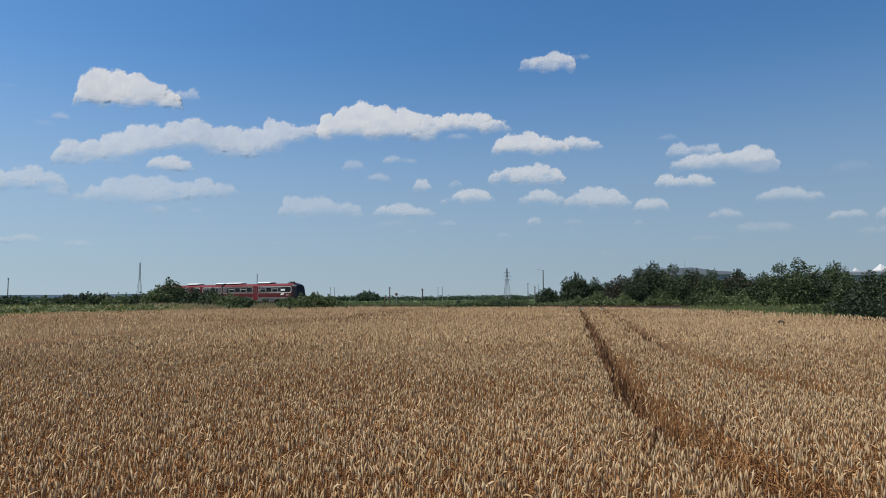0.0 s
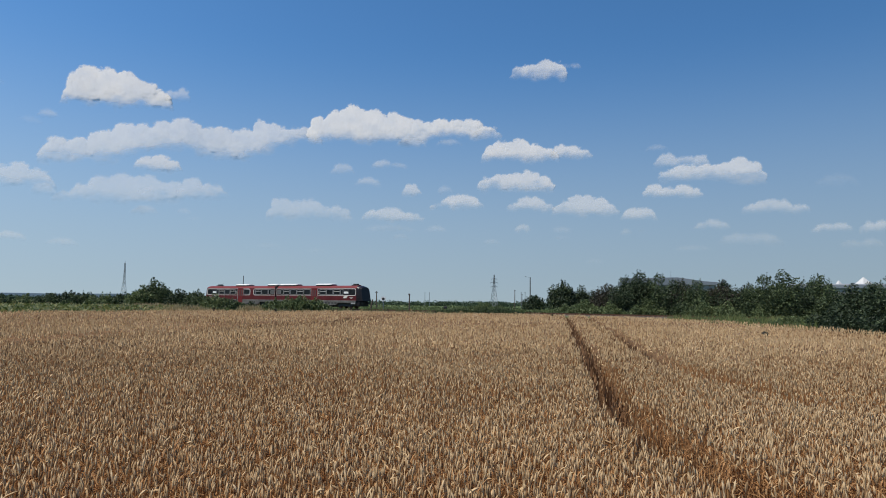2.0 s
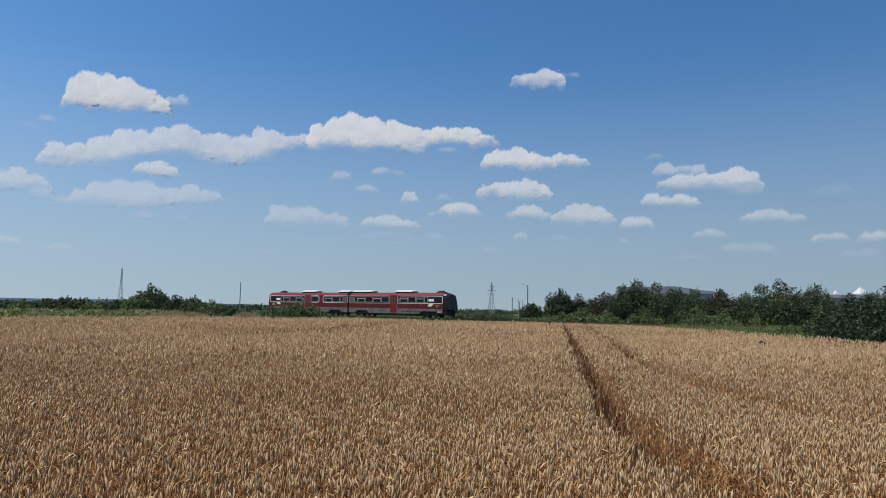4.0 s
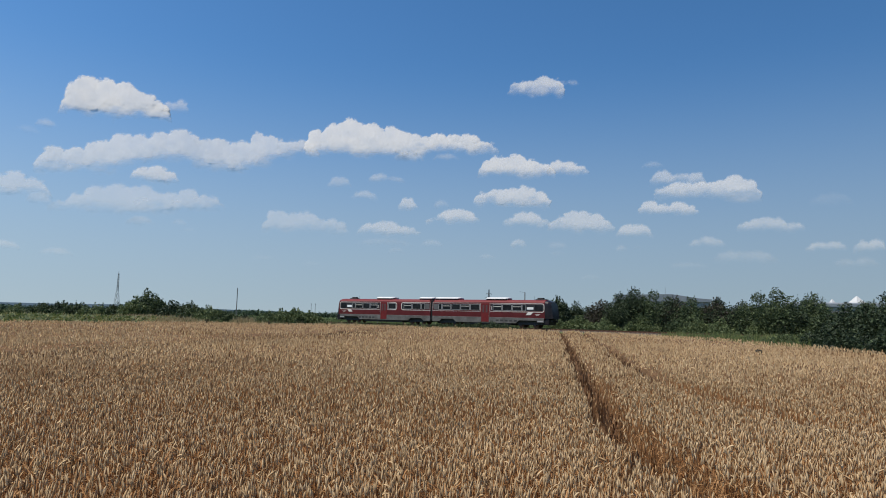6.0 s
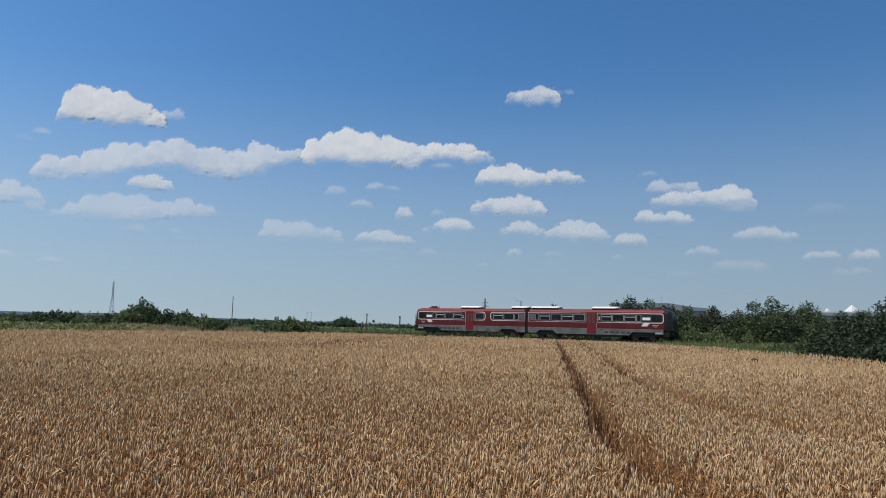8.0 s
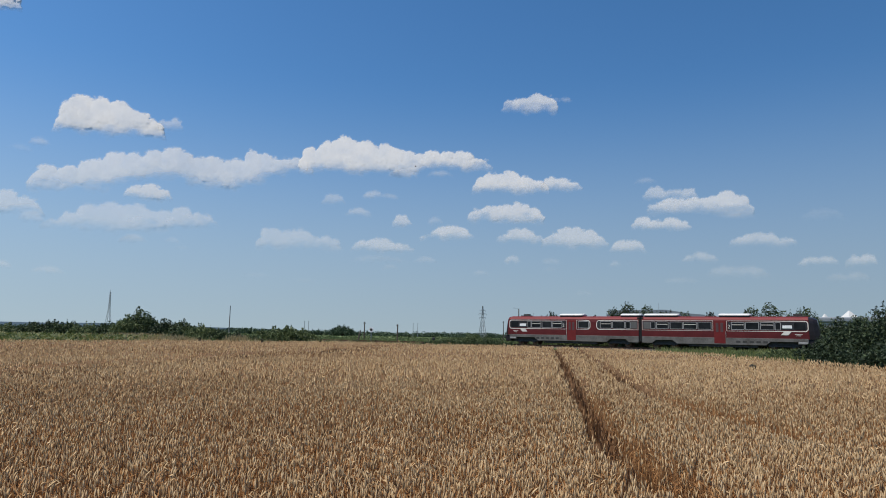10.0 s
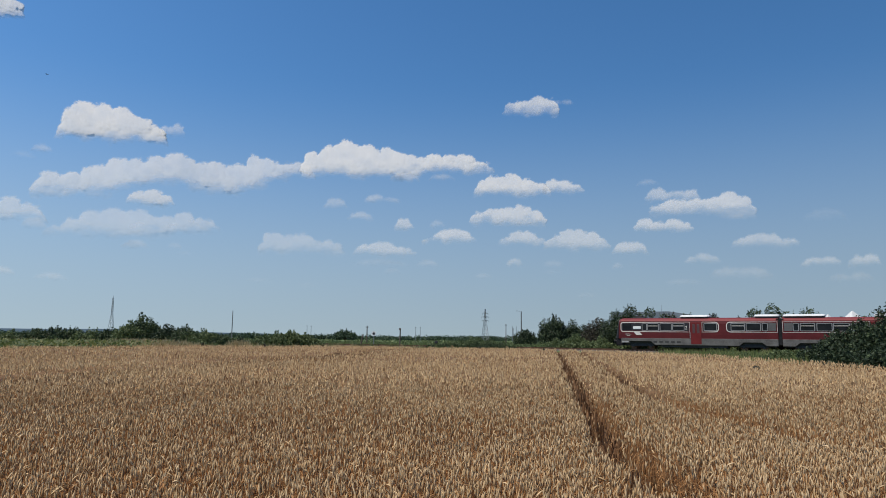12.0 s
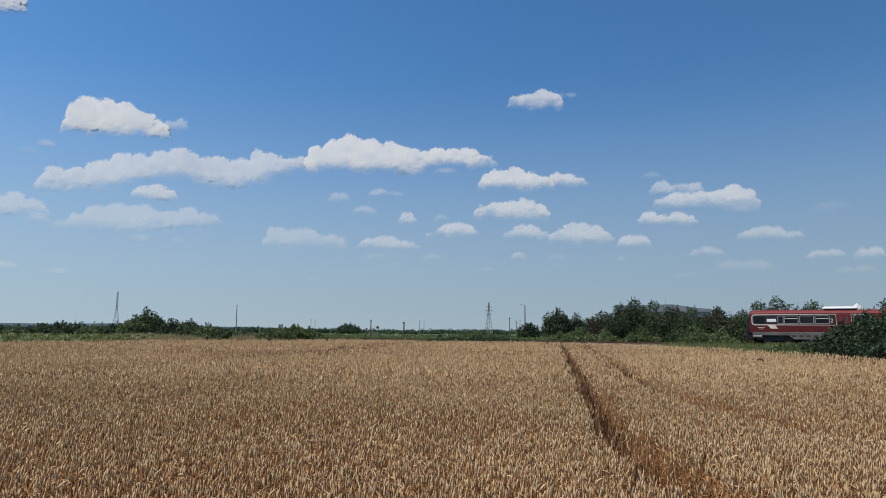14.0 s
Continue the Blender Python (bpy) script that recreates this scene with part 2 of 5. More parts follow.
def on_line(s, side=0.0):
    """The place at s metres along the line, side metres off its middle, away from the wheat."""
    h = heading(s)
    off = HALF_WIDTH + side
    return float(np.interp(s, LINE_S, LINE_X)) - math.sin(h) * off, float(np.interp(s, LINE_S, LINE_Y)) + math.cos(h) * off


def sweep(name, profile, s0, s1, step, mat, closed=False):
    """A profile of (side, height) swept along the line."""
    verts, faces, n = [], [], len(profile)
    stations = np.arange(s0, s1 + 0.01, step)
    for s in stations:
        for side, z in profile:
            x, y = on_line(s, side)
            verts.append((x, y, z))
    for i in range(len(stations) - 1):
        for j in range(n if closed else n - 1):
            k = (j + 1) % n
            faces.append((i * n + j, i * n + k, (i + 1) * n + k, (i + 1) * n + j))
    return new(name, mesh_of(name, verts, faces, mat))


# ---- ground, embankment, track ----
def build_ground():
    xs = np.concatenate([[-4900, -2500, -1000, -400], np.linspace(-150, 150, 61), [400, 1000, 2500, 4900]])
    verts = [(x, y, -0.02) for y in xs for x in xs]
    n = len(xs)
    faces = [(j * n + i, j * n + i + 1, (j + 1) * n + i + 1, (j + 1) * n + i) for j in range(n - 1) for i in range(n - 1)]
    tagged(new("ground", mesh_of("ground", verts, faces, MEADOW)), "flat green meadow reaching to the horizon", "ground", kind="structure")
    tagged(sweep("embankment", [(-5.5, -0.05), (-3.0, 0.38), (-2.2, 0.42), (2.2, 0.42), (3.0, 0.38), (5.5, -0.05)], -400, 300, 4, MEADOW), "low grassy railway embankment", "embankment", kind="structure")
    tagged(sweep("ballast_bed", [(-2.1, 0.40), (-1.6, 0.60), (1.6, 0.60), (2.1, 0.40)], -400, 300, 4, BALLAST), "dark stone ballast under the railway track", "ballast", kind="structure")
    track = empty("railway_track")
    tagged(track, "single rusty railway track on dark ballast", "track", kind="structure")
    for side in (-0.755, 0.755):
        r = sweep("rail", [(side - 0.07, 0.66), (side - 0.02, 0.68), (side - 0.035, RAIL_TOP), (side + 0.035, RAIL_TOP), (side + 0.02, 0.68), (side + 0.07, 0.66)], -300, 250, 3, RAIL_STEEL, True)
        r.parent = track
    bm = bmesh.new()
    box(bm, -0.13, 0.13, -1.3, 1.3, -0.12, 0.08, 0.02)
    first = part("sleeper", bm, TIMBER, track)
    for i, s in enumerate(np.arange(-70, 100, 0.62)):
        ob = first if i == 0 else new("sleeper", first.data)
        ob.parent = track
        x, y = on_line(s)
        ob.matrix_basis = pose(x, y, 0.58, 0, 0, math.degrees(heading(s)))


build_ground()

# ---- wheat field ----
FIELD = [(-36, 1.6), (-35, 40), (-37, 66), (-27, 82), (-7, 95.5), (8, 87.5), (18, 79), (23, 68), (24.6, 46), (23.6, 36), (23, 1.6)]
# tractor lanes: x = a + b * y, half width, depth of the gap
LANES = [(0.74, 0.190, 0.20, 0.9), (2.12, 0.203, 0.22, 0.85), (-16.4, 0.185, 0.72, 0.58), (-14.1, 0.185, 0.50, 0.52)]
TURN_IN = {0.74: 9.5, 2.12: 16.0}      # nearer than this a lane bends outwards


def lane_middle(a, b, y):
    return a + b * y - 0.05 * np.sin(y * 0.9 + a) - 0.03 * np.sin(y * 2.3) + 2.4 * (np.maximum(TURN_IN.get(a, 0.0) - y, 0) / 10) ** 2


def inside(x, y, poly):
    hit = np.zeros(len(x), bool)
    for (x0, y0), (x1, y1) in zip(poly, poly[1:] + poly[:1]):
        cross = (y0 > y) != (y1 > y)
        hit ^= cross & (x < (x1 - x0) * (y - y0) / (y1 - y0 + 1e-12) + x0)
    return hit


def lane_gap(x, y, more=0.0):
    """How far a place is trodden down by the tractor's wheels: 0 none, 1 bare."""
    gap = np.zeros(len(x))
    for a, b, half, deep in LANES:
        half = (half + more) * np.interp(y, [10, 45], [1.0, 0.75])
        d = x - lane_middle(a, b, y)
        d = np.where(d > 0, d * 0.8, -d)
        gap = np.maximum(gap, deep * np.clip(2.2 - d / half * 1.6, 0, 1) * (np.clip((y - 8) / 5, 0.05, 1) if a == 2.12 else 1.0))
    return gap


def wave(x, y):
    """Gentle unevenness of the crop's height."""
    return 0.03 * np.sin(0.31 * x + 0.13 * y) + 0.025 * np.sin(0.17 * x - 0.41 * y + 1) + 0.02 * np.sin(0.9 * x + 0.7 * y) + 0.015 * np.sin(1.7 * x - 1.1 * y)


def build_soil():
    verts = [(x, y, 0.012) for x, y in FIELD]
    tagged(new("field_soil", mesh_of("field_soil", verts, [tuple(range(len(verts)))[::-1]], SHADED_SOIL)), "dry brown soil under the wheat, darkened for lane shade", "soil", kind="structure")


def build_canopy():
    """The straw below the ears, closing the field, its colour holding their shade."""
    ys = np.concatenate([np.arange(1.6, 14, 0.17), np.arange(14, 40, 0.5), np.arange(40, 96, 1.1)])
    # columns run along the lanes, closest beside them
    us = np.concatenate([np.arange(-56, -18, 0.5), np.arange(-18, -13, 0.08), np.arange(-13, 0.2, 0.25), np.arange(0.2, 3.8, 0.05), np.arange(3.8, 25, 0.35)])
    edge_y = np.array([q[1] for q in FIELD[:5]]), np.array([q[0] for q in FIELD[:5]])
    back = FIELD[4:]
    right_y, right_x = np.array([q[1] for q in back[::-1]]), np.array([q[0] for q in back[::-1]])
    left = np.interp(ys, edge_y[0], edge_y[1])
    right = np.interp(ys, right_y, right_x)
    rng = np.random.default_rng(3)
    verts, faces = [], []
    for y, l, r in zip(ys, left, right):
        x = np.clip(us + 0.19 * y, l, r)
        g = lane_gap(x, np.full(len(x), y), 0.2 if y < 14 else 0.10)
        low = np.interp(y, [0, 10, 22, 50, 95], [0.34, 0.40, 0.54, 0.63, 0.68])
        z = (low + wave(x, y) + rng.normal(0, 0.035, len(x))) * np.clip(1 - 1.6 * g, -0.02, 1)
        edge = np.minimum(x - l, r - x)
        z = np.where(edge < 0.01, -0.03, z)
        verts.append(np.stack([x, np.full(len(x), y), z], 1))
    n = len(us)
    v = np.concatenate(verts)
    i, j = np.meshgrid(np.arange(n - 1), np.arange(len(ys) - 1))
    a = (j * n + i).ravel()
    f = np.stack([a, a + 1, a + n + 1, a + n], 1)
    ob = new("wheat_understorey", grid_mesh("wheat_understorey", v, f, CANOPY_SHADE))
    tagged(ob, "brown straw layer beneath the ripe wheat ears, darkened as gap shade", "wheat", kind="stuff")


def plants(rng, y0, y1, density, spread):
    """Random places of plants between two depths of the field, within the part that opens away from its near edge."""
    a0, b1 = (y0 * 0.82 if y0 > 4 else y0), y1 * 1.22
    area = (spread * (b1 ** 2 - a0 ** 2)) + 4.0 * (b1 - a0)
    n = int(area * density)
    y = np.sqrt(rng.uniform(a0 ** 2, b1 ** 2, n))
    x = rng.uniform(-1, 1, n) * (spread * y + 2.0)
    ok = inside(x, y, FIELD)
    ok &= rng.uniform(0, 1, n) < np.interp(y, [a0, y0 * 1.22, y1 * 0.82, b1], [1.0 if y0 < 4 else 0.0, 1, 1, 0])
    ok &= rng.uniform(0, 1, n) > lane_gap(x, y)
    # thinner along the trodden near edge
    ok &= rng.uniform(0, 1, n) < np.interp(y, [3.0, 3.9], [0.4, 1.0])
    return x[ok], y[ok]


def build_wheat(name, seed, y0, y1, density, rings, sides, fat, leaf, label):
    """Ripe plants as joined geometry: a stem, an ear that is fat in its middle and often nods, and a dry leaf."""
    rng = np.random.default_rng(seed)
    x, y = plants(rng, y0, y1, density, 0.735)
    n = len(x)
    top = 0.74 + wave(x, y) + rng.normal(0, 0.045, n)
    top -= 0.48 * lane_gap(x, y)
    az = rng.uniform(0, 2 * np.pi, n)
    lean = np.abs(rng.normal(0.07, 0.10, n)) + (rng.uniform(0, 1, n) < 0.05) * rng.uniform(0.3, 1.0, n)
    nod = np.abs(rng.normal(0.10, 0.19, n)) + (rng.uniform(0, 1, n) < 0.05) * rng.uniform(0.5, 1.4, n)
    length = rng.uniform(0.055, 0.088, n) * np.where(y > 36, 1.7, np.where(y > 16, 1.25, 1.0))
    wide = rng.uniform(0.0070, 0.0104, n) * fat
    hx, hy = np.cos(az), np.sin(az)
    # the ear's spine
    stations = np.linspace(0, 1, rings)
    girth = np.interp(stations, [0, 0.15, 0.5, 0.85, 1], [0.35, 0.95, 1.0, 0.7, 0.12]) if rings > 2 else np.array([0.9, 0.45])
    verts, cx, cy, cz = [], x.copy(), y.copy(), top.copy()
    spin = rng.uniform(0, 2 * np.pi, n)
    for k in range(rings):
        ang = lean + nod * stations[k]
        if k:
            d = length / (rings - 1)
            cx, cy, cz = cx + hx * np.sin(ang) * d, cy + hy * np.sin(ang) * d, cz + np.cos(ang) * d
        for s in range(sides):
            a = spin + 2 * np.pi * s / sides
            u, w = np.cos(a) * wide * girth[k], np.sin(a) * wide * girth[k] * 0.8
            verts.append(np.stack([cx + hx * np.cos(ang) * u - hy * w, cy + hy * np.cos(ang) * u + hx * w, cz - np.sin(ang) * u], 1))
    per = len(verts)
    v = np.stack(verts, 1).reshape(-1, 3)
    base = np.arange(n)[:, None] * per
    quads = []
    for k in range(rings - 1):
        for s in range(sides):
            t = (s + 1) % sides
            quads.append(np.concatenate([base + k * sides + s, base + k * sides + t, base + (k + 1) * sides + t, base + (k + 1) * sides + s], 1))
    f = np.stack(quads, 1).reshape(-1, 4)
    me = grid_mesh(name, v, f, EAR)
    tagged(new(name, me), label, "wheat", kind="stuff")
    if not leaf:
        return
    # stems and leaves
    w = np.full(n, 0.0035)
    foot = np.stack([x - hx * 0.10 * lean * 3, y - hy * 0.10 * lean * 3, np.full(n, 0.18)], 1)
    head = np.stack([x, y, top], 1)
    sidew = np.stack([np.cos(spin) * w, np.sin(spin) * w, np.zeros(n)], 1)
    stem = np.stack([foot - sidew, foot + sidew, head + sidew * 0.6, head - sidew * 0.6], 1)
    blade = []
    for _ in range(leaf):
        la = rng.uniform(0, 2 * np.pi, n)
        out = np.stack([np.cos(la), np.sin(la), np.zeros(n)], 1)
        at = rng.uniform(0.5, 0.98, n)[:, None]
        start = head * at + foot * (1 - at)
        reach, rise = rng.uniform(0.05, 0.17, n)[:, None], rng.uniform(-0.14, 0.09, n)[:, None]
        across = np.stack([-np.sin(la), np.cos(la), np.zeros(n)], 1) * 0.0045
        bend = start + out * reach * 0.55 + np.array([0, 0, 1.0]) * (rise * 0.3 + 0.03)
        tipp = start + out * reach + np.array([0, 0, 1.0]) * rise
        blade += [np.stack([start - across, start + across, bend + across, bend - across], 1), np.stack([bend - across, bend + across, tipp + across * 0.2, tipp - across * 0.2], 1)]
    sv = np.concatenate([stem, *blade]).reshape(-1, 3)
    sf = np.arange(len(sv)).reshape(-1, 4)
    tagged(new(name.replace("ears", "stems"), grid_mesh(name + "_stems", sv, sf, STRAW)), "dry straw stems and leaves of ripe wheat", "wheat", kind="stuff")


def build_lane_straw():
    """Flattened straw and short stalks in the tractor lanes, in painted shade."""
    r = np.random.default_rng(17)
    out = []
    for a, b, half, deep in LANES:
        n = int(70 * min(half, 0.3) * 3.4 * 190 * deep)
        y = 2.5 + 84 * r.uniform(0, 1, n) ** 1.5
        x = lane_middle(a, b, y) + r.uniform(-1.9, 2.2, n) * half
        h, t = r.uniform(0.16, 0.56, n), r.uniform(0, 2 * np.pi, n)
        w = np.stack([np.cos(t), np.sin(t), np.zeros(n)], 1) * (0.009 + 0.0012 * y)[:, None]
        over = np.stack([r.normal(0, 0.10, n), r.normal(0, 0.10, n), h], 1)
        foot = np.stack([x, y, np.full(n, 0.0)], 1)
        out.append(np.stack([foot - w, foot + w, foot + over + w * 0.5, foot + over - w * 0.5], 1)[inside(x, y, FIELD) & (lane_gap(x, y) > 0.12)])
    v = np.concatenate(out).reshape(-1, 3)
    tagged(new("trodden_straw_shade", grid_mesh("trodden_straw_shade", v, np.arange(len(v)).reshape(-1, 4), TRODDEN_SHADE)), "trodden straw in the tractor lanes, darkened as lane shade", "straw", kind="stuff")


def build_side_wheat():
    """Ears over the rest of the field, to both sides."""
    r = np.random.default_rng(19)
    x, y = r.uniform(-38, 25, 30000), r.uniform(1.6, 70, 30000)
    ok = inside(x, y, FIELD) & (np.abs(x) > 0.735 * y + 1.8)
    x, y = x[ok], y[ok]
    n = len(x)
    p, t = np.stack([x, y, 0.66 + wave(x, y)], 1), r.uniform(0, 2 * np.pi, n)
    up = np.stack([r.normal(0, 0.05, n), r.normal(0, 0.05, n), r.uniform(0.14, 0.2, n)], 1)
    w = np.stack([np.cos(t), np.sin(t), np.zeros(n)], 1) * 0.03
    v = np.stack([p, p + up * 0.5 + w, p + up, p + up * 0.5 - w], 1).reshape(-1, 3)
    tagged(new("wheat_ears_side", grid_mesh("wheat_ears_side", v, np.arange(len(v)).reshape(-1, 4), EAR)), "ripe wheat ears towards the sides of the field", "wheat", kind="stuff")


build_soil()
build_side_wheat()
build_lane_straw()
build_canopy()
build_wheat("wheat_ears_near", 11, 1.7, 7.5, 430, 4, 3, 1.15, 2, "ripe golden wheat ears standing and nodding")
build_wheat("wheat_ears_middle", 12, 7.5, 15.5, 240, 3, 3, 1.5, 1, "ripe golden wheat ears in dense stand")
build_wheat("wheat_ears_beyond", 13, 15.5, 34.0, 54, 2, 3, 2.7, 0, "ripe golden wheat ears further across the field")
build_wheat("wheat_ears_far", 14, 34.0, 96.0, 8.5, 2, 3, 4.2, 0, "ripe wheat ears at the far side of the field")

# ---- bushes, trees, grass ----
def leaf_cloud(rng, centre, radii, count, size, droop=0.2):
    """Quads of bent leaves in the outer part of a lumpy ellipsoid: arrays of verts, four a leaf."""
    d = rng.normal(size=(count, 3))
    d /= np.linalg.norm(d, axis=1)[:, None]
    depth = 1 - 0.55 * rng.uniform(0, 1, count) ** 1.6
    p = np.array(centre) + d * np.array(radii) * depth[:, None]
    a, b = rng.normal(size=(count, 3)), rng.normal(size=(count, 3))
    a += d * 0.5
    a /= np.linalg.norm(a, axis=1)[:, None]
    b -= a * (a * b).sum(1)[:, None]
    b /= np.linalg.norm(b, axis=1)[:, None]
    s = size * rng.uniform(0.55, 1.35, count)[:, None]
    a, b = a * s, b * s * 0.42
    tip = p + a - np.array([0, 0, droop]) * s
    return np.stack([p - a * 0.9, p - b, tip, p + b], 1)


def build_bush(rng, name, x, y, wide, high, mat, label, category, leaf=0.2, dense=1.0, trunk=0.0, group=""):
    """A tapered, forking trunk with limbs and a crown of many small leaves in uneven clumps."""
    thing = empty(name, pose(x, y, 0))
    tagged(thing, label, category, group)
    bm = bmesh.new()
    r0 = 0.02 * high + 0.02
    fork = Vector((rng.uniform(-0.1, 0.1), rng.uniform(-0.1, 0.1), max(trunk, 0.18 * high)))
    tube(bm, (0, 0, -0.05), fork, r0 * 1.3, r0, 7)
    clumps = []
    wide *= 1.18
    lumps = int(10 + 3.5 * wide)
    for k in range(lumps):
        a = 2 * math.pi * (k + rng.uniform(-0.3, 0.3)) * 0.382 * 1.618
        u = math.sqrt((k + 0.5) / lumps)
        low = max(trunk, 0.06 * high)
        peak = high * (1 - 0.34 * u ** 3) * rng.uniform(0.78, 1.0)
        rr = min(wide * rng.uniform(0.17, 0.27), high * 0.24)
        z = low + rr * 0.6 + (peak - rr - low - rr * 0.6) * (1 - rng.uniform(0, 1) ** 1.4 * (0.35 + 0.65 * u))
        c = Vector((math.cos(a) * u * (wide / 2 - rr * 0.55), math.sin(a) * u * (wide / 2 - rr * 0.55), z))
        clumps.append((c, rr))
    clumps.append((Vector((0, 0, high - wide * 0.13)), wide * 0.13))
    for c, rr in clumps:
        mid = fork.lerp(c, 0.55) + Vector((0, 0, 0.06 * high))
        tube(bm, fork, mid, r0 * 0.55, r0 * 0.35, 5)
        tube(bm, mid, c, r0 * 0.35, r0 * 0.12, 5)
    part("trunk", bm, BARK, thing)
    leaves = []
    for c, rr in clumps:
        n = int(dense * 7.5 * rr * rr / (leaf * leaf))
        n = max(60, min(n, 280))
        flat = rng.uniform(0.75, 1.0)
        leaves.append(leaf_cloud(rng, c, (rr * 1.15, rr * 1.15, rr * flat), n, leaf))
        # shoots that break the outline
        for _ in range(4):
            d = Vector((rng.normal(), rng.normal(), abs(rng.normal()) + 0.4)).normalized()
            e = c + d * rr * rng.uniform(0.95, 1.2)
            leaves.append(leaf_cloud(rng, e, (rr * 0.16, rr * 0.16, rr * 0.34), 9, leaf * 0.8))
    v = np.concatenate(leaves).reshape(-1, 3)
    f = np.arange(len(v)).reshape(-1, 4)
    crown = new("crown", grid_mesh("crown", v, f, mat))
    crown.parent = thing
    return thing


rng = np.random.default_rng(21)
# (x, y, width, height)
HEDGE_TREES = [
    (21.3, 110.0, 3.9, 5.6), (24.7, 111.3, 4.2, 4.9), (26.2, 108.9, 3.5, 4.1), (26.8, 102.6, 4.4, 5.0), (28.5, 100.0, 4.4, 6.0),
    (30.0, 97.5, 4.8, 6.6), (32.2, 95.7, 4.8, 6.2), (33.8, 94.1, 4.2, 5.4), (35.2, 91.8, 4.2, 4.1), (39.7, 92.0, 4.5, 5.2),
    (41.3, 89.6, 3.1, 4.2), (41.9, 89.0, 4.0, 4.9), (42.8, 86.8, 4.8, 5.9), (44.4, 85.1, 5.4, 6.3), (45.6, 83.6, 3.8, 4.7),
    (53.9, 93.6, 4.4, 6.3), (35.0, 94.8, 5.0, 5.5), (36.8, 93.4, 5.0, 5.4), (39.8, 91.8, 4.8, 5.2), (48.2, 81.6, 4.4, 4.6), (50.2, 80.5, 4.5, 4.8), (52.4, 79.5, 4.9, 5.0), (55.9, 78.9, 6.3, 5.1),
]
for i, (x, y, w, h) in enumerate(HEDGE_TREES):
    purple = i in (3, 9, 10, 16)
    h *= 1.06
    mat = LEAF_PURPLE if purple else (LEAF_GREEN if i in (2, 6, 8, 12, 13, 15, 17, 19, 21) else LEAF_DARK)
    if i == 0:
        build_bush(rng, "tree", x, y, w, h, mat, "round dark green tree standing alone by the railway", "tree", 0.2, 1.0, 1.2)
    else:
        build_bush(rng, "tree", x, y, w, h, mat, "dull purple-brown leaved shrubby tree in the trackside hedge" if purple else "dense dark green leafy tree in the trackside hedge", "tree", 0.16, 1.0, 0.0, "trackside hedge")
UNDERGROWTH = [
    (23.1, 101.6, 4.3, 2.9), (26.0, 98.0, 4.1, 2.6), (30.3, 94.2, 4.8, 2.8), (35.7, 90.2, 4.4, 3.1), (38.4, 88.2, 3.8, 2.9),
    (42.8, 85.2, 4.4, 3.1), (45.3, 83.4, 4.4, 3.1), (8.6, 110.0, 6.4, 2.3),
]
for i, (x, y, w, h) in enumerate(UNDERGROWTH):
    build_bush(rng, "shrub", x, y, w, h, LEAF_LIGHT, "bright green leafy shrub behind the railway track", "shrub", 0.19, 1.0, 0.0, "trackside shrubs")
FRONT = [(29.4, 50.2, 2.4, 1.9), (30.1, 48.8, 3.0, 2.8), (31.0, 47.4, 3.8, 3.7), (31.8, 45.6, 4.4, 4.6), (33.4, 43.4, 5.0, 4.9), (27.2, 45.6, 1.9, 1.8), (26.0, 41.6, 2.6, 1.75), (26.4, 38.6, 2.5, 1.7), (29.5, 40.0, 4.4, 2.6)]
for i, (x, y, w, h) in enumerate(FRONT):
    build_bush(rng, "bush", x, y, w, h, LEAF_DARK, "large dark green bush at the edge of the wheat", "bush", 0.13, 1.0, 0.0, "field edge bushes")
LEFT = [
    (-42.8, 106.7, 4.2, 5.3), (-43.2, 103.4, 3.6, 4.1), (-40.2, 104.6, 3.6, 3.9), (-37.6, 103.4, 4.6, 3.7), (-34.6, 102.3, 4.9, 3.4),
    (-31.7, 101.1, 4.8, 2.9), (-28.8, 100.4, 4.4, 2.3), (-26.2, 100.4, 3.6, 1.9), (-47.7, 107.9, 4.7, 3.0), (-51.1, 108.6, 5.8, 2.9),
    (-54.5, 109.1, 5.9, 3.1), (-58.1, 110.7, 5.4, 3.2), (-60.2, 109.6, 4.5, 2.9), (-63.1, 108.0, 3.3, 2.6), (-65.6, 104.1, 4.4, 2.6),
    (-68.7, 101.1, 5.0, 2.7), (-72.0, 99.5, 6.0, 2.9), (-22.4, 99.5, 3.6, 2.3), (-20.6, 99.9, 3.6, 2.7), (-18.7, 100.2, 3.8, 3.0),
    (-16.8, 100.6, 3.4, 2.5), (-15.2, 100.9, 2.4, 1.6),
]
for i, (x, y, w, h) in enumerate(LEFT):
    build_bush(rng, "bush", x, y, w, h, (LEAF_LIGHT if i > 16 else (LEAF_GREEN, LEAF_LIGHT, LEAF_GREEN, LEAF_DARK)[i % 4]), "tall leafy green bush between wheat and railway" if h > 4 else "low spreading green bush between wheat and railway", "bush", 0.2, 0.9, 0.0, "bushes before the railway")
build_bush(rng, "tree", -32.6, 298.2, 9.0, 5.4, LEAF_FAR, "round dark tree on the far plain", "tree", 0.4, 0.8)
build_bush(rng, "tree", 28.5, 187.8, 5.5, 4.7, LEAF_DARK, "round dark tree on the plain beyond the railway", "tree", 0.3, 0.9)


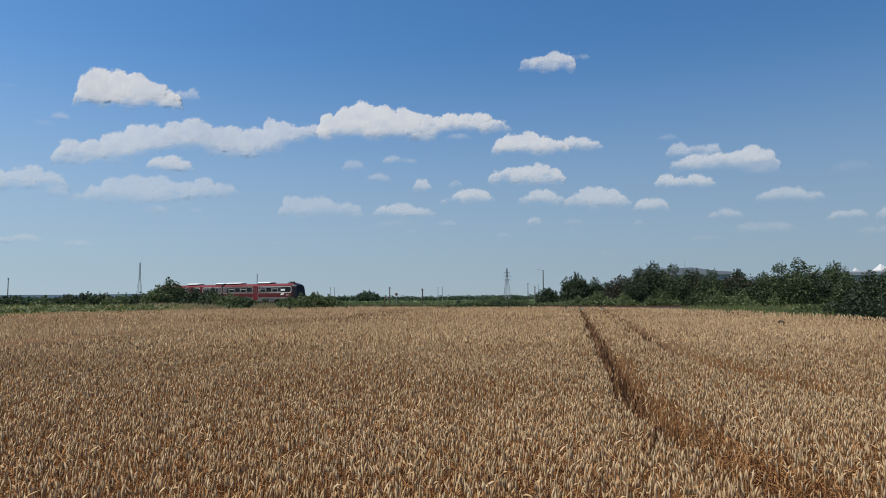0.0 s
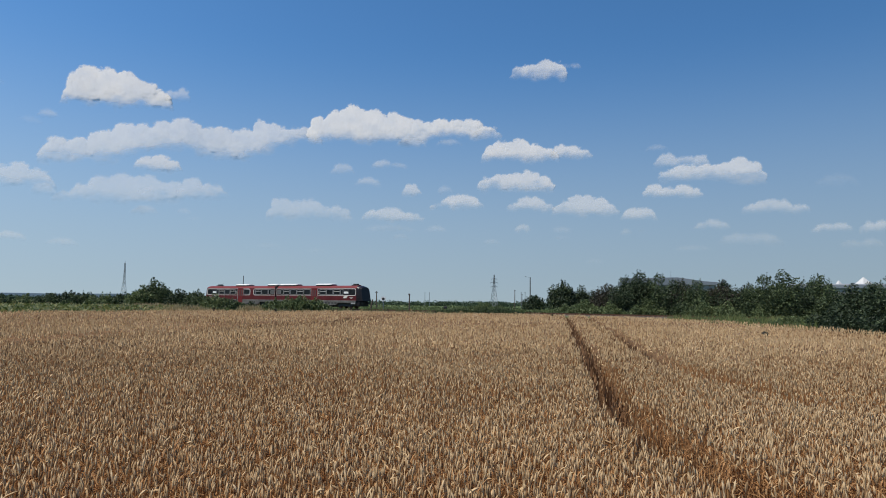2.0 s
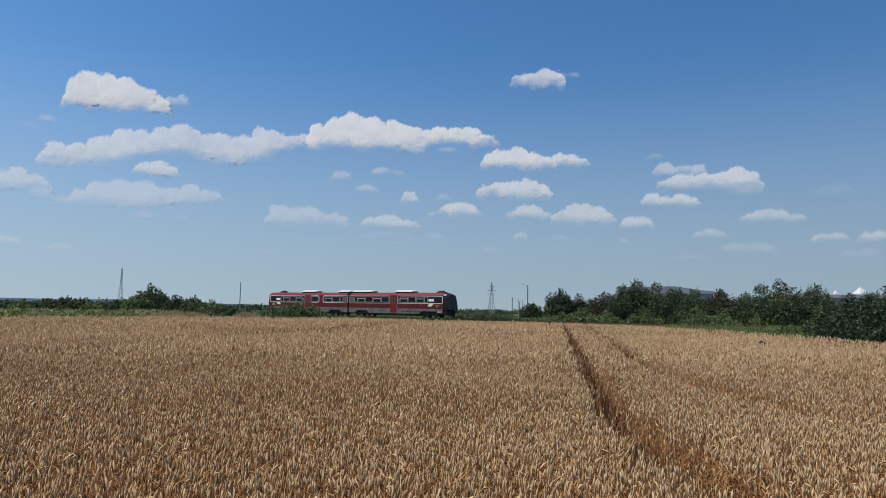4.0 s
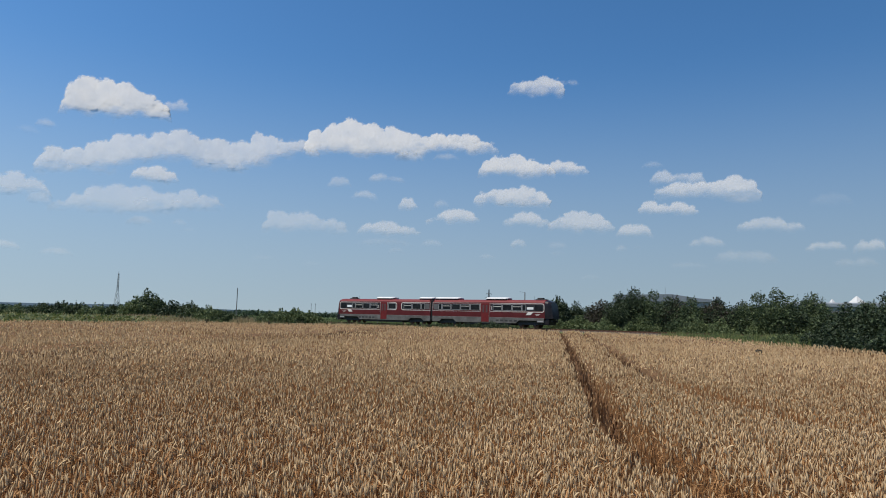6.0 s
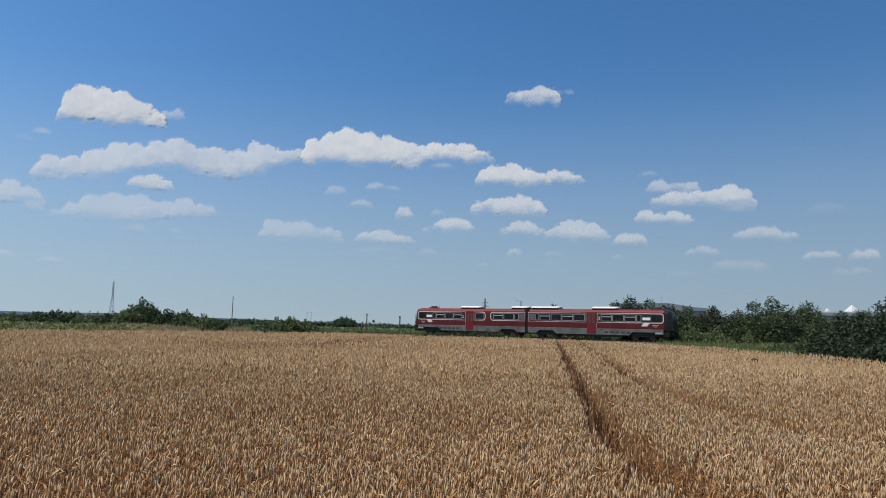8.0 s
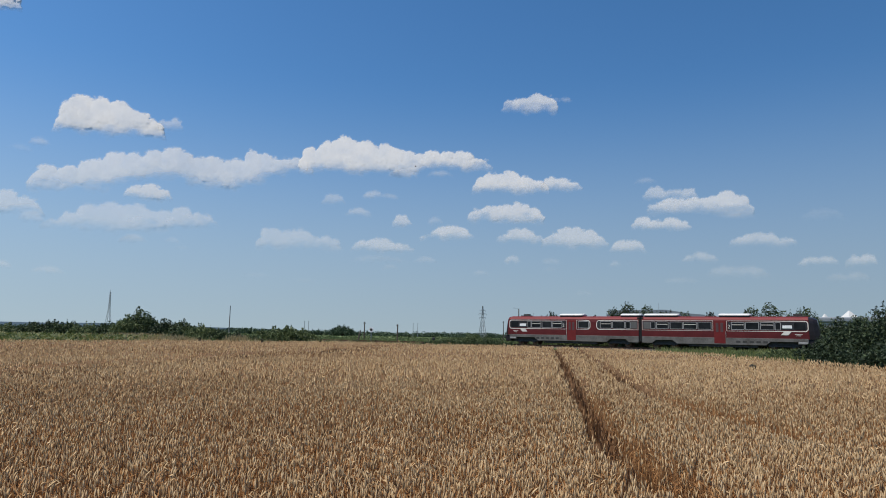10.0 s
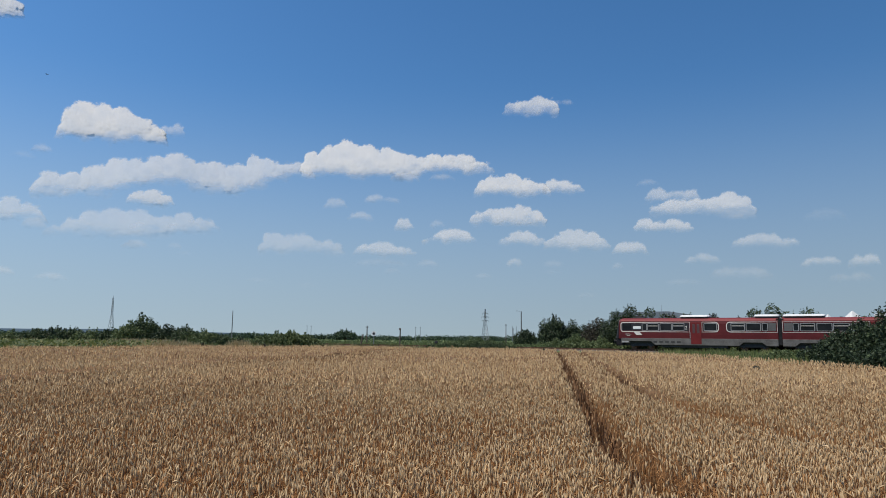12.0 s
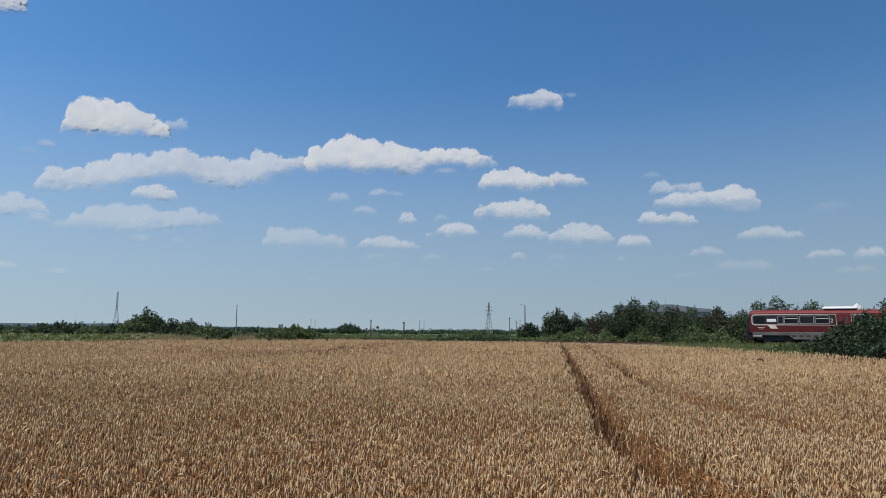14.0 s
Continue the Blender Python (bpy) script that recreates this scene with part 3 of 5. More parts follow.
def build_far_woods():
    """Low hedges and woods along the horizon."""
    leaves = []
    for x0, x1, y0, y1, top, n in ((-420, -40, 470, 520, 5.0, 150), (-60, 160, 520, 500, 3.6, 110), (-520, 520, 720, 720, 5.8, 190), (-1100, 1100, 1500, 1500, 10.0, 150), (120, 420, 300, 260, 5.0, 70), (-230, -75, 180, 150, 3.1, 90)):
        for k in range(n):
            u = rng.uniform()
            r = top * rng.uniform(0.35, 0.62)
            h = top * (0.45 + 0.55 * rng.uniform() ** 2)
            wide = r * rng.uniform(1.2, 2.6) * (1 + y0 / 900)
            leaves.append(leaf_cloud(rng, (x0 + (x1 - x0) * u, y0 + (y1 - y0) * u + rng.uniform(-6, 6), h * 0.5), (wide, r, h * 0.5), 62, 0.20 * top + 0.12))
    v = np.concatenate(leaves).reshape(-1, 3)
    v[:, 2] = np.maximum(v[:, 2], -0.01)
    tagged(new("far_woods", grid_mesh("far_woods", v, np.arange(len(v)).reshape(-1, 4), LEAF_FAR)), "low dark green woods and hedges along the horizon", "woods", kind="stuff")
    verts, n = [], 60
    for k in range(n + 1):
        u = k / n
        x = -3600 + 3000 * u
        z = 34 * math.sin(math.pi * u) ** 0.7 + 6 * noise.noise((x * 0.002, 3, 0))
        verts += [(x, 4200, -5), (x, 4200, z), (x, 4700, -5)]
    faces = []
    for k in range(n):
        a = 3 * k
        faces += [(a, a + 3, a + 4, a + 1), (a + 1, a + 4, a + 5, a + 2)]
    tagged(new("backdrop_hill", mesh_of("backdrop_hill", verts, faces, RIDGE_HAZE)), "low hill on the horizon, tinted with blue haze", "hill", kind="structure")


build_far_woods()
verge = np.random.default_rng(78)
for x, y, w, h in ((6.3, 96.6, 2.6, 1.25), (7.8, 95.8, 3.0, 1.5), (9.4, 94.8, 3.4, 1.65), (11.0, 93.6, 3.0, 1.45), (12.5, 92.0, 2.2, 1.05), (5.0, 97.4, 2.4, 1.3), (3.4, 98.4, 2.4, 1.2), (1.7, 99.6, 2.2, 1.1), (0.0, 100.4, 2.2, 0.9), (-9.4, 105.5, 1.3, 1.0), (-8.2, 104.6, 1.0, 0.8), (-12.4, 104.0, 1.6, 0.9),
                   (25.0, 67.0, 1.6, 0.8), (26.2, 62.0, 1.8, 0.9), (27.5, 58.0, 2.0, 1.1), (28.6, 55.0, 2.2, 1.3), (29.5, 52.5, 2.4, 1.4), (30.5, 57.0, 2.2, 1.3), (33.0, 61.0, 2.4, 1.2)):
    build_bush(verge, "weed_clump", x, y, w, h, LEAF_LIGHT if x > 20 else LEAF_GREEN, "low tangled green weeds between wheat and track", "weed", 0.13, 0.9, 0.0, "weeds before the track")
scrub = np.random.default_rng(77)
for x, y, w, h in ((-20, 130, 5, 0.9), (-14.5, 126, 4, 0.8), (-9, 122, 5, 0.7), (-3, 118, 4, 0.8), (2.5, 115.5, 4.5, 0.9), (5.2, 111.5, 5.0, 1.5), (12.2, 108.5, 4.5, 1.3), (16.2, 107.0, 5.0, 1.3), (20.6, 104.0, 4.6, 2.0)):
    build_bush(scrub, "shrub", x, y, w, h, LEAF_LIGHT, "low bright green scrub behind the railway track", "shrub", 0.19, 0.8, 0.0, "trackside shrubs")



def build_meadow_scrub():
    """Tussocks and low weeds scattered over the meadow beyond the railway."""
    r = np.random.default_rng(41)
    out = []
    for _ in range(420):
        y = 112 + 230 * r.uniform() ** 1.7
        x = r.uniform(-0.36, 0.22) * y
        if 0.571 * (x - 2.447) + 0.821 * (y - 107.138) < 6:
            continue
        h, w = r.uniform(0.35, 1.15), r.uniform(0.5, 2.2) * (0.6 + y / 220)
        out.append(leaf_cloud(r, (x, y, h * 0.4), (w, w * 0.7, h * 0.6), 46, 0.12 + 0.0012 * y))
    v = np.concatenate(out).reshape(-1, 3)
    v[:, 2] = np.maximum(v[:, 2], -0.01)
    tagged(new("meadow_scrub", grid_mesh("meadow_scrub", v, np.arange(len(v)).reshape(-1, 4), LEAF_LIGHT)), "low green tussocks and weeds on the meadow beyond the railway", "weeds", kind="stuff")


build_meadow_scrub()


def blades(name, seed, polys, density, low, high, wide, mat, label, category):
    """Grass as bent blades over stretches of ground."""
    r = np.random.default_rng(seed)
    out = []
    for poly in polys:
        xs, ys = [q[0] for q in poly], [q[1] for q in poly]
        n = int((max(xs) - min(xs)) * (max(ys) - min(ys)) * density)
        x, y = r.uniform(min(xs), max(xs), n), r.uniform(min(ys), max(ys), n)
        clump = np.sin(x * 1.3 + 2 * np.sin(y * 0.7)) * np.sin(y * 1.1 + 1.5 * np.sin(x * 0.9))
        ok = inside(x, y, poly) & (r.uniform(-1.2, 1, n) < clump + 0.5)
        x, y, clump = x[ok], y[ok], clump[ok]
        n = len(x)
        h = r.uniform(low, high, n) * (0.8 + 0.35 * clump)
        a, lean = r.uniform(0, 2 * np.pi, n), r.uniform(0.05, 0.5, n) * h
        across = np.stack([np.cos(a), np.sin(a), np.zeros(n)], 1) * wide / 2
        over = np.stack([np.cos(a + 1.3) * lean, np.sin(a + 1.3) * lean, h], 1)
        # height of the embankment's slope below
        d = (x - 2.447) * 0.571 + (y - 107.138) * 0.821 - HALF_WIDTH
        z = np.interp(d, [-5.5, -3.0, -2.0, 2.0, 3.0, 5.5], [-0.04, 0.36, 0.4, 0.4, 0.36, -0.04])
        foot = np.stack([x, y, z], 1)
        out.append(np.stack([foot - across, foot + across, foot + over * [0.4, 0.4, 0.6] + across * 0.7, foot + over], 1))
    v = np.concatenate(out).reshape(-1, 3)
    tagged(new(name, grid_mesh(name, v, np.arange(len(v)).reshape(-1, 4), mat)), label, category, kind="stuff")


STRIP_MID = [(-34, 89), (-8, 97.5), (6, 91), (6, 99), (3, 101), (-12, 111), (-30, 108)]
STRIP_RIGHT = [(24, 72), (25, 47), (34, 50), (50, 68), (48, 71), (33, 82)]
BEYOND = [(-20, 128), (26, 97), (46, 84), (50, 86), (40, 110), (30, 175), (-40, 175)]
blades("low_grass", 4, [[(6, 92), (19, 80.5), (24, 70), (31, 78), (20, 89), (6, 99)]], 34, 0.14, 0.58, 0.05, GRASS, "short green grass beside the ballast", "grass")
blades("green_grass", 5, [STRIP_MID], 38, 0.45, 1.15, 0.06, GRASS, "lush green grass and weeds beside the railway", "grass")
blades("tall_grass", 15, [STRIP_RIGHT], 60, 0.55, 1.25, 0.05, TALL_GRASS, "tall yellow-green grass between wheat and railway", "grass")
blades("meadow_grass", 6, [BEYOND], 16, 0.3, 1.0, 0.10, GRASS, "green rough grass beyond the railway", "grass")
blades("path_grass", 3, [[(-9, -6), (9, -6), (9, 1.3), (-9, 1.3)]], 60, 0.05, 0.22, 0.012, GRASS, "short grass on the path beside the wheat", "grass")
blades("dry_grass", 7, [[(-42, 86), (-33, 87), (-29, 91), (-31, 97), (-41, 98)], [(-26, 91.5), (-23.4, 91.5), (-23.0, 95), (-25.6, 95)]], 85, 0.9, 1.55, 0.05, DRY_GRASS, "tall bleached dry grass along the field edge", "grass")
blades("thin_dry_grass", 27, [[(-31, 81), (-28, 83), (-8, 97), (-9, 101), (-22, 98), (-34, 93), (-34, 86)], [(-8, 97), (4, 91), (5, 93), (-7, 100)]], 16, 0.6, 1.2, 0.05, DRY_GRASS, "thin dry grass between wheat and railway", "grass")
blades("verge_grass", 10, [[(-30, 84), (-8, 98), (-9, 102), (-30, 98)]], 10, 0.6, 1.1, 0.06, GRASS, "tall green grass in front of the bushes", "grass")
blades("crop_edge_grass", 8, [[(-120, 99), (-38, 96), (-38, 99), (-60, 103), (-120, 108)]], 14, 0.9, 1.5, 0.07, DRY_GRASS, "pale dry grass behind the green crop", "grass")


def build_crop():
    """Rows of a low, broad-leaved green crop."""
    r = np.random.default_rng(9)
    x, y = r.uniform(-120, -32, 34000), r.uniform(38, 98, 34000)
    y = np.round(y / 0.5) * 0.5 + r.normal(0, 0.08, len(y))
    ok = inside(x, y, [(-37, 38), (-38.5, 67), (-32, 78), (-33, 94), (-70, 97), (-120, 98), (-120, 60), (-70, 40)])
    x, y = x[ok], y[ok]
    n = len(x)
    p = np.stack([x, y, r.uniform(0.40, 1.30, n)], 1)
    a = r.uniform(0, 2 * np.pi, n)
    out = np.stack([np.cos(a), np.sin(a), r.uniform(0.0, 1.2, n)], 1) * 0.20
    side = np.stack([-np.sin(a), np.cos(a), r.normal(0, 0.3, n)], 1) * 0.12
    v = np.stack([p - out, p + side, p + out, p - side], 1).reshape(-1, 3)
    tagged(new("green_crop", grid_mesh("green_crop", v, np.arange(len(v)).reshape(-1, 4), CROP_LEAF)), "low broad-leaved green crop beside the wheat", "crop", kind="stuff")


build_crop()


def build_weed(x, y, z, high, mat, label):
    """A weed that stands out of the wheat: stalk and ragged leaves."""
    thing = tagged(empty("weed", pose(x, y, 0)), label, "weed", "weeds in the wheat")
    bm = bmesh.new()
    for k in range(3):
        tube(bm, (0.02 * k, 0, 0), (rng.uniform(-0.1, 0.1), rng.uniform(-0.1, 0.1), z + high * rng.uniform(0.7, 1)), 0.012, 0.005, 5)
    part("stalk", bm, BARK, thing)
    v = leaf_cloud(rng, (0, 0, z + high * 0.55), (0.12, 0.12, high * 0.45), 26, 0.10).reshape(-1, 3)
    part_ob = new("leaf", grid_mesh("leaf", v, np.arange(len(v)).reshape(-1, 4), mat))
    part_ob.parent = thing


build_weed(14.6, 29.6, 0.70, 0.30, LEAF_PURPLE, "dark withered weed sticking out of the wheat")
for k in range(14):
    u = k / 13
    build_weed(-24 + 40 * u, float(np.interp(-24 + 40 * u, [-27, -7, 8, 18], [81, 93, 85, 77])) - rng.uniform(0, 9), 0.72, rng.uniform(0.25, 0.55), DRY_GRASS if k % 2 else LEAF_PURPLE, "dry brown weed standing above the wheat")


# ---- masts, poles, posts ----
def lattice(bm, base, top, high, legs_r, bays, shift=(0, 0)):
    """Four corner legs with braces; half widths at base and top."""
    def corner(k, u):
        w = base + (top - base) * u
        sx, sy = ((1, 1), (-1, 1), (-1, -1), (1, -1))[k % 4]
        return Vector((sx * w, sy * w, u * high))
    for k in range(4):
        tube(bm, corner(k, 0), corner(k, 1), legs_r, legs_r * 0.7, 4)
        for b in range(bays):
            u0, u1 = b / bays, (b + 1) / bays
            tube(bm, corner(k, u0), corner(k + 1, u1), legs_r * 0.5, legs_r * 0.5, 4)
            tube(bm, corner(k, u1), corner(k + 1, u1), legs_r * 0.5, legs_r * 0.5, 4)


mast = tagged(empty("radio_mast", pose(-162.5, 365.5, 0)), "slender grey steel lattice mast on the plain", "mast")
bm = bmesh.new()
lattice(bm, 1.5, 0.35, 13.0, 0.09, 6)
part("base_tower", bm, GALVANISED, mast)
bm = bmesh.new()
lattice(bm, 0.35, 0.22, 8.2, 0.09, 6)
part("upper_tower", bm, GALVANISED, mast).location = (0, 0, 13.0)
bm = bmesh.new()
tube(bm, (0, 0, 21.0), (0, 0, 22.4), 0.12, 0.06)
part("spike", bm, GALVANISED, mast)

pylon = tagged(empty("power_pylon", pose(41.9, 448.0, 0, 0, 0, 20)), "grey steel lattice power pylon with cross arms", "pylon")
bm = bmesh.new()
lattice(bm, 2.0, 0.45, 15.5, 0.14, 6)
part("tower", bm, GALVANISED, pylon)
bm = bmesh.new()
lattice(bm, 0.45, 0.2, 5.8, 0.14, 4)
part("peak", bm, GALVANISED, pylon).location = (0, 0, 15.4)
for z, arm in ((13.6, 2.3), (16.0, 2.8), (18.4, 2.0)):
    bm = bmesh.new()
    for s in (-1, 1):
        tube(bm, (0, 0, z + 0.5), (s * arm, 0, z), 0.10, 0.06, 4)
        tube(bm, (0, 0, z - 0.2), (s * arm, 0, z), 0.10, 0.06, 4)
    arms = part("cross_arm", bm, GALVANISED, pylon)
    for s in (-1, 1):
        bm = bmesh.new()
        for j in range(4):
            tube(bm, (s * arm, 0, z - 0.15 - 0.22 * j), (s * arm, 0, z - 0.27 - 0.22 * j), 0.11, 0.11, 6)
        part("insulator", bm, RUBBER, arms)


def build_pole(x, y, high, r, mat, label, arm=True):
    """A tapered utility pole, with a crossarm and insulators where it has them."""
    thing = tagged(empty("utility_pole", pose(x, y, 0, 0, 0, 15)), label, "pole", "utility poles")
    bm = bmesh.new()
    tube(bm, (0, 0, -0.1), (0, 0, high), r * 1.25, r * 0.8, 8)
    part("shaft", bm, mat, thing)
    if arm:
        bm = bmesh.new()
        box(bm, -0.35, 0.35, -0.05, 0.05, high - 0.5, high - 0.38, 0.01)
        part("crossarm", bm, mat, thing)
        for s in (-0.28, 0.28):
            bm = bmesh.new()
            tube(bm, (s, 0, high - 0.38), (s, 0, high - 0.2), 0.05, 0.035, 6)
            part("insulator", bm, RUBBER, thing)
    return thing


build_pole(-52.6, 193.0, 9.0, 0.12, CONCRETE, "slim concrete utility pole beyond the railway", False)
lamp_pole = build_pole(31.9, 217.7, 10.7, 0.20, CONCRETE, "tall concrete pole with a lamp arm beyond the railway", False)
part("lamp_arm", tube(bmesh.new(), (0, 0, 10.5), (-1.4, 0, 10.85), 0.03, 0.025, 6), GALVANISED, lamp_pole)
part("lamp_head", box(bmesh.new(), -1.8, -1.35, -0.1, 0.1, 10.78, 10.90, 0.03), GALVANISED, lamp_pole, "grey lamp head")
build_pole(-161.2, 253.0, 10.1, 0.17, TIMBER, "dark timber utility pole on the plain")
build_pole(32.0, 258.0, 7.5, 0.15, TIMBER, "dark timber utility pole on the plain")
build_pole(40.0, 297.3, 6.6, 0.14, TIMBER, "dark timber utility pole on the plain")
build_pole(-15.6, 199.4, 5.3, 0.16, TIMBER, "short dark timber pole beyond the railway")
for x, y in ((-3.7, 480.0), (-0.5, 480.0), (-78.1, 473.6), (-75.4, 474.0), (56.0, 420.0), (58.6, 421.0)):
    build_pole(x, y, 9.6, 0.15, GALVANISED, "thin grey utility pole far across the plain")

post = tagged(empty("marker_post", pose(-3.6, 117.9, 0)), "weathered timber post beside the railway", "post")
bm = bmesh.new()
tube(bm, (0, 0, 0), (0.05, 0, 3.5), 0.13, 0.10, 7)
part("shaft", bm, TIMBER, post)
bm = bmesh.new()
box(bm, -0.16, 0.16, -0.10, 0.10, 3.3, 3.6, 0.02)
part("cap", bm, TIMBER, post)
post = tagged(empty("leaning_post", pose(-11.1, 126.1, 0, 0, 12, 0)), "leaning dark timber post overgrown with weeds", "post")
bm = bmesh.new()
tube(bm, (0, 0, 0), (0, 0, 2.6), 0.16, 0.13, 7)
part("shaft", bm, TIMBER, post)
marker = tagged(empty("trackside_marker", pose(2.5, 112.0, 0)), "short dark trackside marker box on a post", "marker")
bm = bmesh.new()
tube(bm, (0, 0, 0.3), (0, 0, 1.2), 0.06, 0.05, 7)
part("shaft", bm, TIMBER, marker)
bm = bmesh.new()
box(bm, -0.26, 0.26, -0.12, 0.12, 1.1, 1.55, 0.08)
part("marker_box", bm, BLACK, marker)
sign = tagged(empty("railway_sign", pose(-8.35, 122.3, 0, 0, 0, -6)), "round white railway sign with dark centre on post", "sign")
bm = bmesh.new()
tube(bm, (0, 0, 0), (0, 0, 2.5), 0.06, 0.06, 8)
part("pole", bm, GALVANISED, sign)
for name, r, y0, y1, mat in (("plate", 0.45, -0.07, -0.10, SIGN_WHITE), ("disc", 0.24, -0.105, -0.115, BLACK)):
    bm = bmesh.new()
    tube(bm, (0, y0, 2.65), (0, y1, 2.65), r, r, 18)
    part(name, bm, mat, sign)


# ---- buildings behind the hedge ----
def build_hall():
    hall = tagged(empty("warehouse", pose(73.4, 210.0, 0, 0, 0, -20)), "large pale industrial hall with grey sheet roof", "building")
    bm = bmesh.new()
    box(bm, -13.5, 13.5, -8, 8, 0, 8.6)
    part("wall", bm, WALL_PALE, hall)
    prof = [(-14, 9.0), (-12, 10.3), (3, 10.6), (10, 9.5), (14, 9.2)]
    verts = [(x, y, z) for x, z in prof for y in (-8.5, 8.5)] + [(x, y, 8.4) for x, z in prof for y in (-8.5, 8.5)]
    n = len(prof) * 2
    faces = []
    for k in range(len(prof) - 1):
        a = 2 * k
        faces += [(a, a + 1, a + 3, a + 2), (n + a, n + a + 2, n + a + 3, n + a + 1), (a, a + 2, n + a + 2, n + a), (a + 1, n + a + 1, n + a + 3, a + 3)]
    faces += [(0, n, n + 1, 1), (n - 2, n - 1, 2 * n - 1, 2 * n - 2)]
    roof = new("roof", mesh_of("roof", verts, faces, ROOF_GREY))
    roof.parent = hall
    for k in range(5):
        bm = bmesh.new()
        box(bm, -11.5 + 4.9 * k, -8.5 + 4.9 * k, -8.08, -7.9, 5.2, 6.8, 0.03)
        part("window", bm, GLASS, hall)
    bm = bmesh.new()
    tube(bm, (1.0, 0, 10.4), (1.0, 0, 13.0), 0.06, 0.03, 6)
    part("antenna", bm, GALVANISED, hall)
    shed = tagged(empty("long_shed", pose(101.0, 166.0, 0, 0, 0, -31)), "long low grey-roofed building behind the trees", "building")
    bm = bmesh.new()
    box(bm, -11, 16, -5, 5, 0, 6.6)
    part("wall", bm, WALL_PALE, shed)
    bm = bmesh.new()
    box(bm, -11.4, 16.4, -5.4, 5.4, 6.6, 7.9, 0.3)
    part("roof", bm, ROOF_GREY, shed)
    for k in range(6):
        bm = bmesh.new()
        box(bm, -9 + 4 * k, -7 + 4 * k, -5.06, -4.95, 3.8, 5.4, 0.03)
        part("window", bm, GLASS, shed)
    for name, x, y, w, z0, z1 in (("tent_roof", 114.0, 177.6, 1.5, 8.5, 10.3), ("tent_roof", 104.0, 172.0, 0.55, 8.2, 9.1)):
        tent = tagged(empty("white_pavilion", pose(x, y, 0, 0, 0, 12)), "white pointed pavilion roof above the trees", "pavilion")
        bm = bmesh.new()
        box(bm, -w * 0.8, w * 0.8, -w * 0.8, w * 0.8, 0, z0)
        part("wall", bm, WALL_PALE, tent)
        bm = bmesh.new()
        bmesh.ops.create_cone(bm, cap_ends=True, segments=4, radius1=w * 1.35, radius2=0.12, depth=z1 - z0, matrix=pose(0, 0, (z0 + z1) / 2, 0, 0, 45))
        part("roof", bm, WHITE_ROOF, tent)


build_hall()


# ---- the railcar set ----
SECTION = [(-1.40, 1.38), (-1.42, 1.9), (-1.42, 2.4), (-1.40, 3.3), (-1.33, 3.62), (-1.12, 3.86), (-0.7, 4.00), (0.0, 4.05),
           (0.7, 4.00), (1.12, 3.86), (1.33, 3.62), (1.40, 3.3), (1.42, 2.4), (1.42, 1.9), (1.40, 1.38)]


def loft(stations, section, caps=True):
    """Sections (x, width factor, height factor above the floor, forward shear with height) joined to a shell."""
    bm = bmesh.new()
    rings = []
    for x, fw, fh, shear in stations:
        rings.append([bm.verts.new((x - shear * (z - 1.38), y * fw, 1.38 + (z - 1.38) * fh)) for y, z in section])
    n = len(section)
    for a, b in zip(rings, rings[1:]):
        for i in range(n):
            bm.faces.new((a[i], a[(i + 1) % n], b[(i + 1) % n], b[i]))
    if caps:
        bm.faces.new(rings[0][::-1]), bm.faces.new(rings[-1])
    bmesh.ops.recalc_face_normals(bm, faces=bm.faces[:])
    return bm


def ring(x0, x1, z0, z1, wide, r0, r1, side, y, thick=0.02):
    """A painted band round windows, its ends rounded by r0 and r1, standing proud of the wall at y."""
    def path(grow):
        pts = []
        for cx, cz, r, a0 in ((x1 - r1, z1 - r1, r1, 0), (x0 + r0, z1 - r0, r0, 90), (x0 + r0, z0 + r0, r0, 180), (x1 - r1, z0 + r1, r1, 270)):
            for k in range(6):
                a = radians(a0 + 18 * k)
                rr = max(r + grow, 0.01)
                pts.append((cx + rr * math.cos(a), cz + rr * math.sin(a)))
        return pts
    bm = bmesh.new()
    outer, inner = path(0.0), path(-wide)
    n = len(outer)
    rows = []
    for pts, yy in ((outer, y), (outer, y + thick), (inner, y + thick), (inner, y)):
        rows.append([bm.verts.new((px, side * yy, pz)) for px, pz in pts])
    for a in range(3):
        for i in range(n):
            j = (i + 1) % n
            bm.faces.new((rows[a][i], rows[a][j], rows[a + 1][j], rows[a + 1][i]))
    bmesh.ops.recalc_face_normals(bm, faces=bm.faces[:])
    return bm


def pane_box(x0, x1, z0, z1, side, y0, y1, bevel=0.03):
    bm = bmesh.new()
    lo, hi = sorted((side * y0, side * y1))
    return box(bm, x0, x1, lo, hi, z0, z1, bevel)


